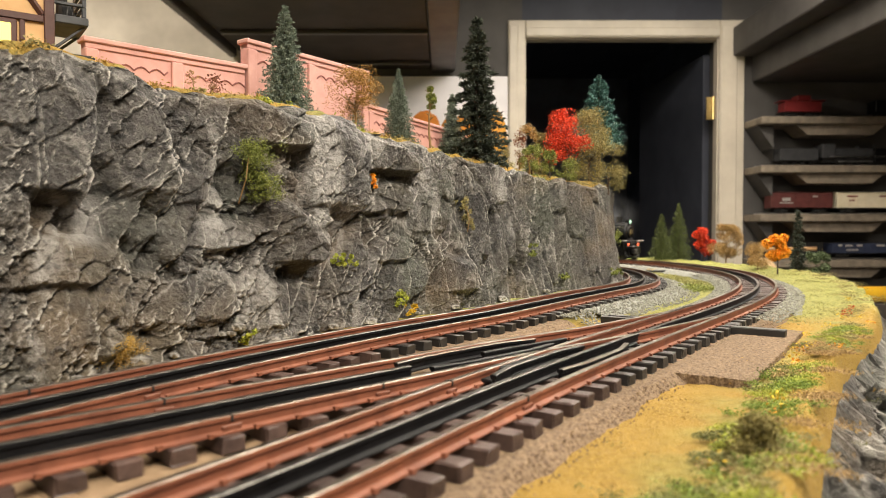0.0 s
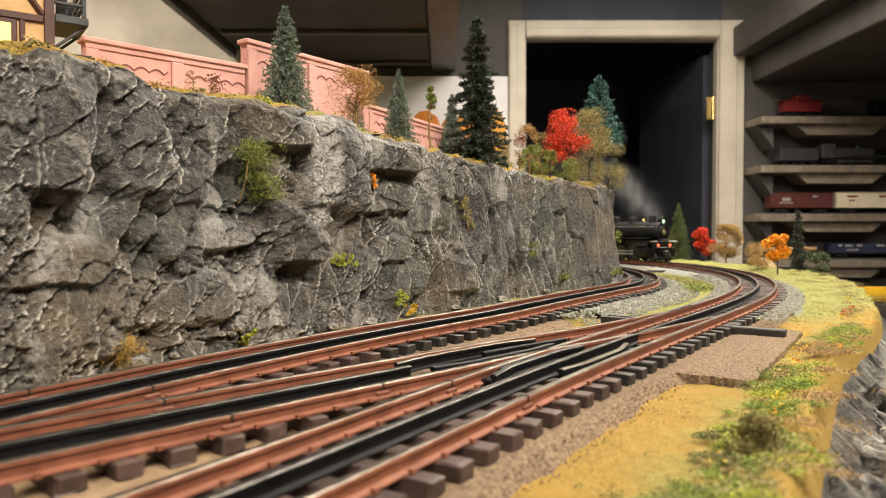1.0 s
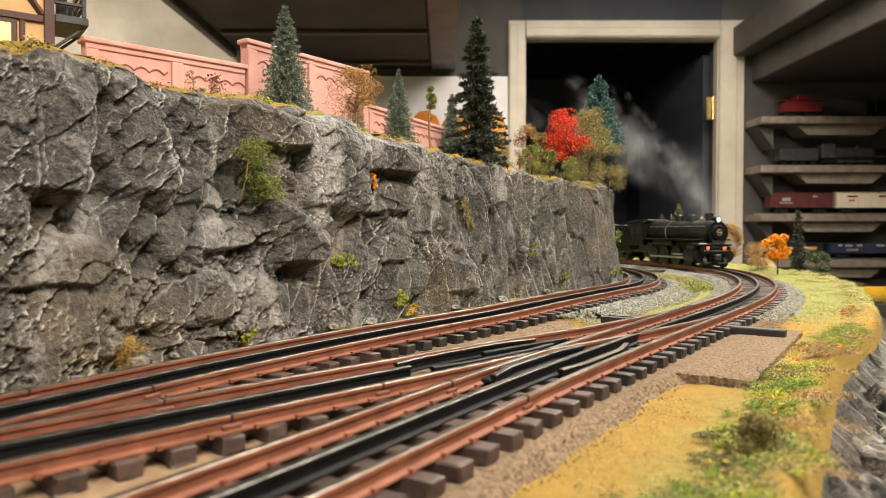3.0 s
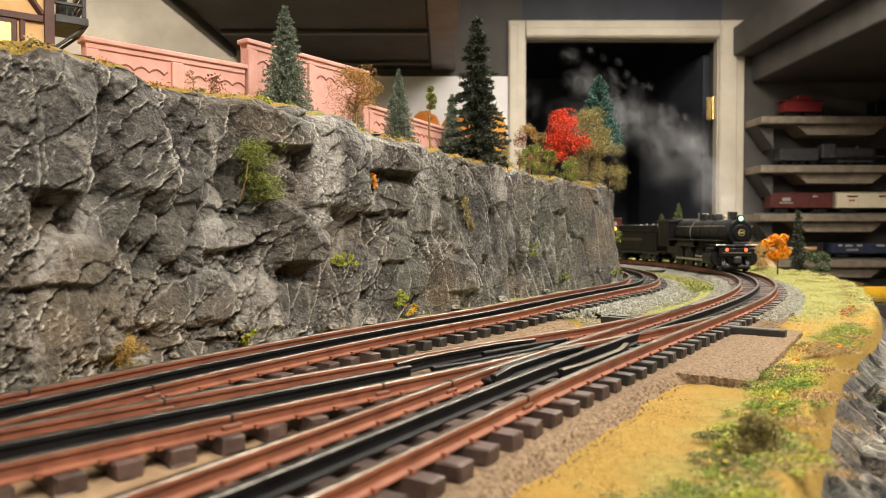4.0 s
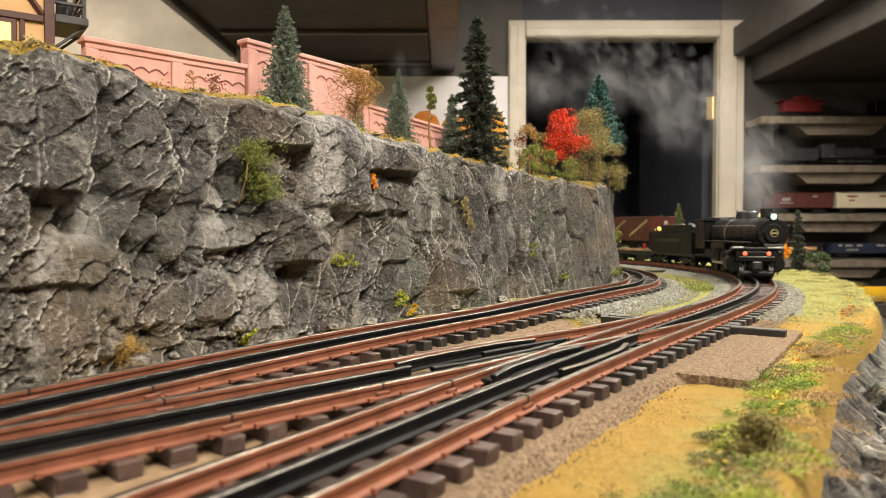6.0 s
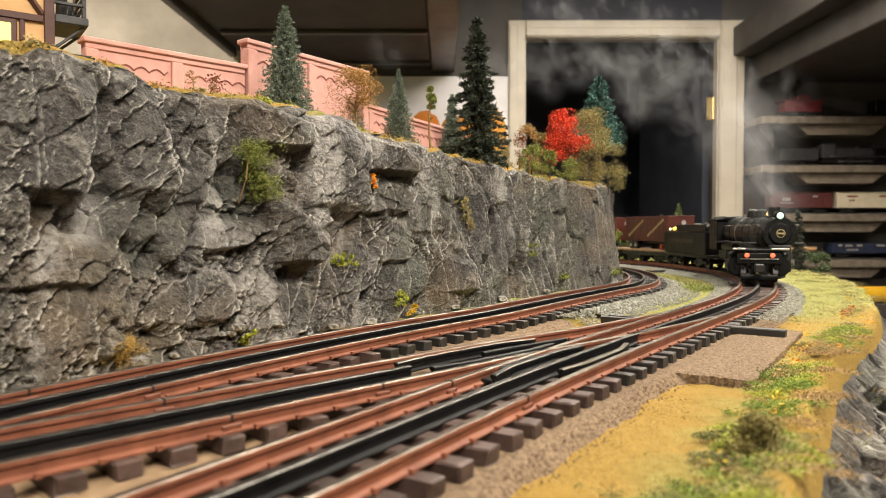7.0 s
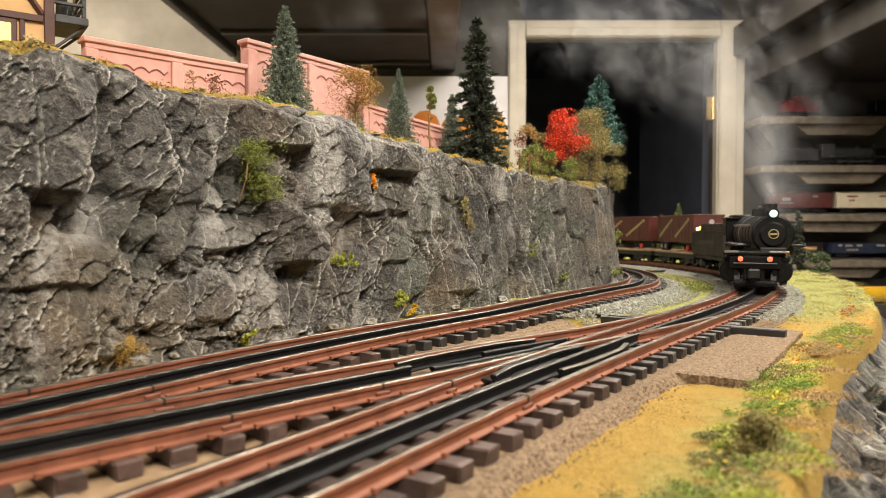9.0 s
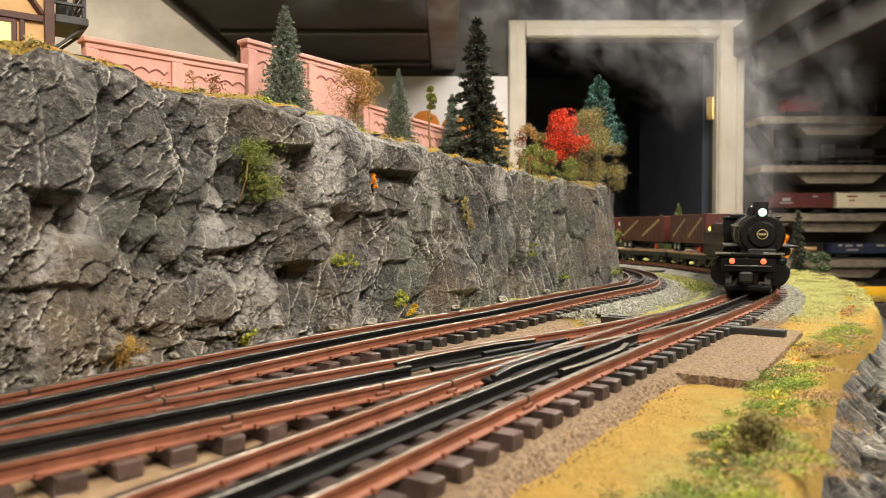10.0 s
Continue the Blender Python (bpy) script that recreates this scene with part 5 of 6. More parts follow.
def shelf_board(z, x0, x1):
    t = thing("wall_shelf", Matrix(), "worn grey wall shelf with a bracket under it", "shelf", "rolling stock shelves")
    bm = bmesh.new()
    box(bm, x0, x1, WY - .155, WY - .002, z - .034, z - .006, bev=.003)
    part("board", bm, M["shelf"], t)
    for dy in (-.10, -.05):
        part("track_rail", cube_bm(x0 + .02, x1, WY + dy - .002, WY + dy + .002, z - .0058, z, bev=.0008), M["silver"], t)
    bm = bmesh.new()
    v = [(x0 + .01, WY - .15, z - .035), (x0 + .10, WY - .15, z - .085), (x0 + .10, WY - .15, z - .035)]
    for x in (x0 + .14,):
        pts = [(x, z - .035), (x + .045, z - .072), (x + .29, z - .072), (x + .335, z - .035)]
        f = bm.faces.new([bm.verts.new((a_, WY - .13, b_)) for a_, b_ in pts])
        r_ = bmesh.ops.extrude_face_region(bm, geom=[f])
        bmesh.ops.translate(bm, vec=(0, .11, 0), verts=[q for q in r_["geom"] if isinstance(q, bmesh.types.BMVert)])
        bmesh.ops.recalc_face_normals(bm, faces=bm.faces)
    part("bracket", bm, M["shelf"], t)
    bm = bmesh.new()
    pts = [(0, -.035), (.06, -.035), (.06, -.12)]
    f = bm.faces.new([bm.verts.new((x0 + a_ + .005, WY - .11, z + b_)) for a_, b_ in pts])
    r_ = bmesh.ops.extrude_face_region(bm, geom=[f])
    bmesh.ops.translate(bm, vec=(0, .105, 0), verts=[q for q in r_["geom"] if isinstance(q, bmesh.types.BMVert)])
    bmesh.ops.recalc_face_normals(bm, faces=bm.faces)
    part("end_bracket", bm, M["wall_dark"], t)
    return t


SY = WY - .075
SHX = 1.185
for z in (.500, .318, .136, -.036, -.22):
    shelf_board(z, SHX, 2.6)


def shelf_loco(x, y, z, label, body="grey_loco", flip=1):
    c = thing("toy_locomotive", pose(x, y, z), label, "locomotive", "rolling stock on the shelves")
    bm = bmesh.new()
    rod(bm, (.02, 0, .046), (.20, 0, .046), .020, n=20)
    rod(bm, (.20, 0, .046), (.212, 0, .046), .017, n=20)
    part("boiler", bm, M[body], c)
    part("cab", cube_bm(-.03, .02, -.028, .028, .026, .080, bev=.002), M[body], c)
    part("tender", cube_bm(-.19, -.045, -.028, .028, .016, .062, bev=.002), M[body], c)
    part("stack", rod_bm((.185, 0, .064), (.185, 0, .080), .006, n=12), M[body], c)
    part("dome", rod_bm((.12, 0, .064), (.12, 0, .075), .009, .007, n=12), M[body], c)
    part("running_board", cube_bm(.0, .21, -.029, .029, .030, .0325, bev=.0006), M["silver"], c)
    part("frame", cube_bm(-.02, .22, -.012, .012, .010, .028, bev=.001), M["soot"], c)
    for q in (.04, .08, .12, .16):
        axle_set(c, q, .0145, name="driving_wheel")
    for q in (-.17, -.13, -.10, -.065, .205):
        axle_set(c, q, .008)
    part("side_rod", cube_bm(.035, .165, -.0205, -.019, .012, .0155, bev=.0004), M["silver"], c)
    return c


shelf_loco(1.47, SY, .318, "grey-black toy steam locomotive and tender on a shelf")
shelf_loco(1.83, SY, .318, "black toy steam locomotive and tender on a shelf", "loco_black")
shelf_loco(1.83, SY, .500, "black toy steam locomotive and tender on a shelf", "loco_black")
shelf_boxcar(1.365, SY, .136, .235, "maroon", "maroon toy boxcar with pale lettering on a shelf", ((-.075, -.045, .045, .012), (-.085, -.035, .036, .004), (.04, .06, .06, .006)))
shelf_boxcar(1.635, SY, .136, .27, "cream_car", "cream toy refrigerator car with red lettering", ((-.10, -.06, .060, .005), (.015, .09, .060, .006), (-.09, -.07, .045, .004)))
c, L = shelf_car("caboose", 1.365, SY, .500, .17, "dull red toy caboose on the top shelf", "caboose")
part("body", cube_bm(-.07, .07, -.028, .028, .019, .058, bev=.0012), M["red_car"], c)
part("roof", cube_bm(-.085, .085, -.031, .031, .0585, .063, bev=.002), M["red_car"], c)
part("cupola", cube_bm(-.02, .03, -.026, .026, .0632, .082, bev=.002), M["red_car"], c)
c, L = shelf_car("gondola", 1.63, SY, -.036, .30, "navy blue toy gondola with pale lettering", "rail car")
bm = bmesh.new()
for q in (-.029, .027):
    box(bm, -L, L, q, q + .002, .019, .056, bev=.0004)
box(bm, -L, -L + .002, -.027, .027, .019, .056)
box(bm, L - .002, L, -.027, .027, .019, .056)
for k in range(11):
    q = -L + .004 + k * (2 * L - .008) / 10
    box(bm, q - .0012, q + .0012, -.0305, -.0285, .019, .056)
part("body", bm, M["navy_car"], c)
for k, (a_, b_, z_, h_) in enumerate(((-.125, -.112, .044, .008), (-.100, -.072, .044, .007), (-.055, -.035, .044, .008), (-.095, -.050, .028, .006), (.02, .05, .044, .008), (.06, .10, .030, .006))):
    part("lettering", cube_bm(a_, b_, -.0316, -.0300, z_, z_ + h_), M["lettering"], c, "unreadable lettering bar")
c, L = shelf_car("flat_car", 1.33, SY, -.036, .26, "dark toy flat car with a tan pipe load", "rail car")
part("deck", cube_bm(-L, L, -.028, .028, .019, .026, bev=.0008), M["soot"], c)
part("pipe", rod_bm((-L + .01, -.012, .034), (L - .01, -.012, .034), .0075, n=16), M["pipe_tan"], c, "tan pipe")
part("pipe", rod_bm((-L + .01, .006, .034), (L - .01, .006, .034), .0075, n=16), M["pipe_tan"], c, "tan pipe")
for q in (-.035, .105):
    part("stake", cube_bm(q - .009, q + .009, -.030, -.026, .020, .056, bev=.0006), M["soot"], c)

# yellow level lying below the bench edge
t = thing("yellow_pipe", pose(1.42, 2.25, -.168), "thick yellow pipe lying on a stand below the layout", "pipe")
part("tube", rod_bm((-.16, 0, .03), (.5, 0, .03), .026, n=20), M["yellow_paint"], t)
part("collar", rod_bm((-.13, 0, .03), (-.09, 0, .03), .036, n=20), M["yellow_paint"], t)
part("stand", cube_bm(-.1, .45, -.03, .03, -1.052, .003, bev=.003), M["dark_wood"], t)

# small objects at the far curve
t = thing("lineside_hut", pose(.628, 1.36, 0, 0, 0, 20), "tiny tan hut beside the far curve", "hut")
bm = bmesh.new()
v = [bm.verts.new(p_) for p_ in ((-.022, -.012, -.002), (.022, -.012, -.002), (.022, .012, -.002), (-.022, .012, -.002), (-.009, -.006, .016), (.009, -.006, .016), (.009, .006, .016), (-.009, .006, .016))]
for f in ((0, 1, 5, 4), (1, 2, 6, 5), (2, 3, 7, 6), (3, 0, 4, 7), (4, 5, 6, 7), (3, 2, 1, 0)):
    bm.faces.new([v[i] for i in f])
part("roof", bm, mat("sandy_roof", (.50, .32, .16), (.60, .42, .24), 90, .8), t)
t = thing("timber_log", pose(.347, 1.13, .002, 0, 0, 8), "short dark log lying on the grass", "log")
part("log_wood", rod_bm((-.016, 0, .002), (.016, 0, .002), .0024, .002, n=9), M["tie_dark"], t)
# loose stones at the foot of the cliff
for k in range(16):
    s_ = (.472, .476, .480, .468, .474, .41, .43, .56, .60, .66, .71, .80, .83, .9, .38, .37)[k]
    q, r_ = on_cliff(s_, .010 + (k % 3) * .004 if k < 5 else .004)
    bm = bmesh.new()
    ball(bm, (0, 0, 0), .0028 + .0012 * (k % 3), 1, (1.2, .9, .7), .25)
    ob = part("loose_stone", bm, M["rock"])
    ob.matrix_basis = Matrix.Translation(q + r_ * .004)
    tagged(ob, "small grey stone lodged at the cliff foot", "stone", "stones at the cliff foot")
# ---- the train ----
M["lamp_white"] = mat("lit_headlamp", (.3, .4, .3), emit=(.62, 1.0, .72), power=1.05)
M["lamp_red"] = mat("lit_marker", (.25, .02, .01), emit=(1.0, .13, .05), power=2.3)
M["lamp_yellow"] = mat("lit_yellow_lamp", (1, .8, .2), emit=(1.0, .62, .05), power=2.5)
M["lamp_green"] = mat("lit_pale_lamp", (.8, 1, .7), emit=(.75, 1.0, .5), power=2.2)
M["boxred"] = mat("brown_red_trailer", (.060, .013, .010), (.092, .021, .015), 50, .5, 0, .15)
M["deck_tan"] = mat("tan_deck_board", (.30, .19, .11), (.44, .30, .19), 90, .7, 0, .2)


def locomotive():
    t = thing("steam_locomotive", Matrix(), "black model steam locomotive with lit headlamp and markers", "locomotive")
    bm = bmesh.new()
    rod(bm, (-.045, 0, .0525), (.046, 0, .0525), .0192, n=32)
    rod(bm, (-.120, 0, .0530), (-.045, 0, .0525), .0210, .0192, n=32)
    rod(bm, (.046, 0, .0525), (.049, 0, .0525), .0192, .0172, n=32)
    part("boiler", bm, M["loco_black"], t)
    for x in (-.09, -.065, -.035, -.005, .022):
        rr = .0196 + (.0022 * max(0, (-.045 - x) / .075))
        bm = bmesh.new()
        rod(bm, (x - .0009, 0, .0525), (x + .0009, 0, .0525), rr, n=32)
        part("boiler_band", bm, M["silver"] if x == -.065 else M["loco_black"], t)
    bm = bmesh.new()
    rod(bm, (.0488, 0, .0525), (.0515, 0, .0525), .0125, .0105, n=28)
    for k in range(10):
        a = k * .628
        rod(bm, (.0485, math.cos(a) * .0155, .0525 + math.sin(a) * .0155), (.0500, math.cos(a) * .0155, .0525 + math.sin(a) * .0155), .0011, n=6)
    sd = part("smokebox_door", bm, M["loco_black"], t)
    bm = bmesh.new()
    rod(bm, (.0514, 0, .0530), (.0524, 0, .0530), .0046, n=24)
    pl = part("number_plate", bm, M["gold_letter"], sd, "round gilt plate")
    part("plate_centre", rod_bm((.0523, 0, .0530), (.0527, 0, .0530), .0038, n=24), M["loco_black"], sd)
    part("plate_bar", cube_bm(.0526, .0530, -.0032, .0032, .0521, .0539), M["gold_letter"], sd)
    bm = bmesh.new()
    rod(bm, (.040, 0, .0725), (.0495, 0, .0725), .0050, n=20)
    box(bm, .040, .048, -.003, .003, .0700, .0712)
    hl = part("headlamp", bm, M["loco_black"], t)
    bm = bmesh.new()
    ball(bm, (.0495, 0, .0725), .0038, 2, (.45, 1, 1))
    part("lens", bm, M["lamp_white"], hl, "bright white headlamp lens")
    part("smokestack", rod_bm((.026, 0, .0715), (.026, 0, .0825), .0060, .0068, n=20), M["soot"], t)
    bm = bmesh.new()
    rod(bm, (-.018, 0, .0715), (-.018, 0, .0785), .0088, .0080, n=20)
    ball(bm, (-.018, 0, .0785), .0080, 2, (1, 1, .4))
    part("sand_dome", bm, M["loco_black"], t)
    bm = bmesh.new()
    rod(bm, (-.055, 0, .0725), (-.055, 0, .0790), .0080, .0072, n=20)
    ball(bm, (-.055, 0, .0790), .0072, 2, (1, 1, .5))
    part("steam_dome", bm, M["loco_black"], t)
    bm = bmesh.new()
    rod(bm, (.006, 0, .0730), (.006, 0, .0775), .0034, .0018, n=12)
    part("bell", bm, M["brass"], t)
    part("whistle", rod_bm((-.085, .004, .075), (-.085, .004, .084), .0012, n=8), M["silver"], t)
    for k in range(4):
        part("boiler_fitting", rod_bm((.000 - k * .022, .010, .0705), (.000 - k * .022, .010, .0755), .0012, n=8), M["silver"], t)
    for y in (-1, 1):
        bm = bmesh.new()
        prev = None
        for x in np.linspace(-.11, .044, 9):
            q = (x, y * .0212, .0625)
            rod(bm, (x, y * .0190, .0605), q, .0004, n=5)
            if prev:
                rod(bm, prev, q, .00045, n=6)
            prev = q
        part("handrail", bm, M["silver"], t)
        part("running_board", cube_bm(-.120, .038, y * .0245 - .0065, y * .0245 + .0065, .0405, .0425, bev=.0005), M["loco_black"], t, "running board")
        bm = bmesh.new()
        rod(bm, (-.085, y * .0265, .0360), (-.030, y * .0265, .0360), .0048, n=14)
        part("air_tank", bm, M["loco_black"], t)
        bm = bmesh.new()
        box(bm, -.108, .003, y * .0218 - .0007, y * .0218 + .0007, .0110, .0140, bev=.0003)
        box(bm, -.038, .022, y * .0235 - .0007, y * .0235 + .0007, .0165, .0190, bev=.0003)
        part("side_rod", bm, M["silver"], t)
        part("crosshead", cube_bm(.004, .016, y * .0240 - .0022, y * .0240 + .0022, .0160, .0225, bev=.0005), M["silver"], t)
    part("frame", cube_bm(-.150, .052, -.0115, .0115, .0105, .0400, bev=.001), M["soot"], t)
    part("ash_pan", cube_bm(-.150, -.105, -.020, .020, .018, .036, bev=.002), M["soot"], t)
    for x in (0, -.035, -.070, -.105):
        bm = bmesh.new()
        for y in (-1, 1):
            rod(bm, (0, y * .0150, 0), (0, y * .0188, 0), .0143, n=28)
            rod(bm, (0, y * .0140, 0), (0, y * .0152, 0), .0152, n=28)
            rod(bm, (0, y * .0188, 0), (0, y * .0196, 0), .0050, n=14)
            for k in range(8):
                a = k * .785
                rod(bm, (math.cos(a) * .004, y * .0192, math.sin(a) * .004), (math.cos(a) * .0125, y * .0192, math.sin(a) * .0125), .0008, n=4)
        rod(bm, (0, -.015, 0), (0, .015, 0), .002, n=8)
        w_ = part("driving_wheel", bm, M["wheel_steel"], t)
        w_.matrix_basis = pose(x, 0, .0148)
    bm = bmesh.new()
    box(bm, -.168, -.122, -.0285, .0285, .030, .0695, bev=.001)
    cab = part("cab", bm, M["loco_black"], t)
    bm = bmesh.new()
    box(bm, -.172, -.118, -.0305, .0305, .0697, .0722, bev=.001)
    box(bm, -.172, -.118, -.022, .022, .0720, .0750, bev=.0015)
    part("roof", bm, M["loco_black"], cab)
    for y in (-1, 1):
        for x in (-.157, -.138):
            part("window", cube_bm(x - .006, x + .006, y * .0286 - .0004, y * .0286 + .0004, .050, .063), M["soot"], cab)
    # pilot: the platform, beam and coupler that follow the leading truck into the curve
    pi = part("pilot", cube_bm(.036, .066, -.0262, .0262, .0330, .0362, bev=.0006), M["loco_black"], t)
    bm = bmesh.new()
    box(bm, .062, .0665, -.0225, .0225, .0200, .0318, bev=.0008)
    box(bm, .060, .0690, -.0190, .0190, .0030, .0085, bev=.0016)
    for y in (-.017, -.006, .006, .017):
        box(bm, .061, .0640, y - .0022, y + .0022, .0080, .0205, bev=.0006)
    part("pilot_beam", bm, M["loco_black"], pi)
    part("grab_rail", rod_bm((.0690, -.0190, .0255), (.0690, .0190, .0255), .0005, n=6), M["silver"], pi)
    for y in (-1, 1):
        bm = bmesh.new()
        rod(bm, (.022, y * .0218, .0172), (.058, y * .0218, .0172), .0102, n=22)
        box(bm, .026, .056, y * .0215 - .008, y * .0215 + .008, .025, .0322, bev=.002)
        rod(bm, (.0578, y * .0218, .0172), (.0605, y * .0218, .0172), .0088, n=22)
        rod(bm, (.0600, y * .0218, .0172), (.0625, y * .0218, .0172), .0030, n=12)
        part("cylinder", bm, M["loco_black"], pi)
        part("platform_edge", cube_bm(.0662, .0676, y * .0195 - .0075, y * .0215 + .0075, .0352, .0372, bev=.0003), M["silver"], pi, "bright platform edge")
        bm = bmesh.new()
        rod(bm, (.0610, y * .0127, .0295), (.0685, y * .0127, .0295), .0032, n=16)
        mk = part("marker_lamp", bm, M["loco_black"], pi)
        bm = bmesh.new()
        ball(bm, (.0688, y * .0127, .0295), .0025, 2, (.5, 1, 1))
        part("lens", bm, M["lamp_red"], mk, "glowing red-orange lens")
    bm = bmesh.new()
    box(bm, .065, .073, -.0040, .0040, .0120, .0195, bev=.001)
    box(bm, .072, .078, -.0060, .0045, .0110, .0205, bev=.0015)
    part("coupler", bm, M["wheel_steel"], pi)
    axle_set(pi, .058, .0082, name="pilot_wheel")
    return t



def tender():
    t = thing("locomotive_tender", Matrix(), "black model coal tender with lit lamps at its rear", "tender")
    bm = bmesh.new()
    box(bm, -.086, .082, -.0285, .0285, .0200, .0545, bev=.0015)
    part("tank", bm, M["loco_black"], t)
    bm = bmesh.new()
    for y in (-.0285, .0265):
        box(bm, -.030, .082, y, y + .002, .0547, .0650, bev=.0006)
    box(bm, -.032, -.030, -.0285, .0285, .0547, .0650, bev=.0006)
    part("coal_board", bm, M["loco_black"], t)
    bm = bmesh.new()
    for k in range(120):
        ball(bm, (random.uniform(-.028, .080), random.uniform(-.025, .025), .0560 + random.uniform(0, .008)), random.uniform(.002, .0042), 1, jit=.3)
    part("coal_load", bm, M["coal"], t, "heap of black coal")
    part("floor_frame", cube_bm(-.084, .084, -.0265, .0265, .0150, .0198, bev=.0006), M["soot"], t)
    part("tank_hatch", rod_bm((-.055, 0, .0545), (-.055, 0, .0595), .009, n=16), M["loco_black"], t)
    part("gilt_lettering", cube_bm(-.050, .040, .0284, .0288, .0375, .0425), M["dim_letter"], t, "unreadable gilt lettering bar")
    part("gilt_lettering", cube_bm(-.050, .040, -.0288, -.0284, .0375, .0425), M["dim_letter"], t, "unreadable gilt lettering bar")
    truck(t, -.050)
    truck(t, .050)
    for nm, p_, ma, lb in (("rear_lamp", (-.083, -.020, .0580), "lamp_green", "glowing pale rear lamp"), ("side_lamp", (-.050, -.024, .0590), "lamp_yellow", "glowing yellow lamp")):
        bm = bmesh.new()
        ball(bm, p_, .0031, 2)
        o = part(nm, bm, M[ma], t, lb)
        part("lamp_base", rod_bm((p_[0], p_[1], .0540), (p_[0], p_[1], p_[2] - .002), .0016, n=8), M["loco_black"], t)
    part("coupler", cube_bm(-.096, -.082, -.004, .004, .013, .020, bev=.001), M["wheel_steel"], t)
    return t


def trailer_car():
    """A flat car with its deck, trucks and couplers."""
    t = thing("flat_car", Matrix(), "tan-decked flat car carrying a brown-red road trailer", "rail car", "train cars")
    L = .078
    part("deck", cube_bm(-L, L, -.0285, .0285, .0195, .0228, bev=.0005), M["deck_tan"], t, "tan wooden deck")
    part("side_sill", cube_bm(-L, L, -.0270, .0270, .0120, .0194, bev=.0006), M["soot"], t)
    truck(t, -.045)
    truck(t, .045)
    for sd in (-1, 1):
        part("coupler", cube_bm(min(sd * L, sd * (L + .010)), max(sd * L, sd * (L + .010)), -.004, .004, .013, .020, bev=.001), M["wheel_steel"], t)
    return t


def trailer():
    t = thing("road_trailer", Matrix(), "brown-red road trailer with slanted gilt lettering on a flat car", "trailer", "trailers on the train")
    L = .070
    part("body", cube_bm(-L, L, -.0255, .0255, .0370, .0800, bev=.0012), M["boxred"], t)
    part("roof_rim", cube_bm(-L - .0004, L + .0004, -.0259, .0259, .0786, .0806, bev=.0005), M["boxred"], t)
    for x in np.linspace(-L + .003, L - .003, 12):
        for sd in (-1, 1):
            part("rib", cube_bm(x - .0006, x + .0006, sd * .0256 - .0005, sd * .0256 + .0005, .0385, .0780), M["boxred"], t)
    for sd in (-1, 1):
        for x in (-.034, .030):
            bm = bmesh.new()
            for k in range(9):
                q = x - .024 + k * .0058
                zz = .0450 + (k if sd < 0 else 8 - k) * .0032
                box(bm, q, q + .0044, sd * .0260 - .0003, sd * .0260 + .0003, zz, zz + .0046)
            part("lettering", bm, M["gold_letter"], t, "slanted unreadable gilt lettering")
    for sd in (-1, 1):
        part("round_mark", rod_bm((sd * (L - .0002), .004, .0690), (sd * (L + .0008), .004, .0690), .0042, n=18), M["lettering"], t, "pale round emblem")
    part("chassis", cube_bm(-L + .006, L - .006, -.012, .012, .0325, .0372, bev=.0006), M["soot"], t)
    for x in (-.052, -.036):
        bm = bmesh.new()
        for sd in (-1, 1):
            rod(bm, (x, sd * .0170, .0298), (x, sd * .0245, .0298), .0070, n=18)
        rod(bm, (x, -.02, .0298), (x, .02, .0298), .0012, n=6)
        part("wheel", bm, M["plastic_black"], t)
        for sd in (-1, 1):
            part("hub", rod_bm((x, sd * .0243, .0298), (x, sd * .0252, .0298), .0032, n=12), M["silver"], t)
    for sd in (-1, 1):
        part("landing_leg", cube_bm(.034, .038, sd * .017 - .0015, sd * .017 + .0015, .0229, .0326, bev=.0004), M["soot"], t)
    part("tail_lamp", cube_bm(.044, .049, -.0250, -.0205, .0232, .0322, bev=.001), mat("red_lens", (.5, .04, .02), (.6, .06, .03), 60, .3, 0, 0), t, "red landing bracket")
    return t


loco, tend = locomotive(), tender()
pilot = [o for o in loco.children if o.name.startswith("pilot")][0]
cars = [trailer_car()]
vans = [trailer()]
for k in range(2):
    cars.append(copy_thing(cars[0], Matrix()))
    vans.append(copy_thing(vans[0], Matrix()))

# ---- smoke: small rigid puffs ----


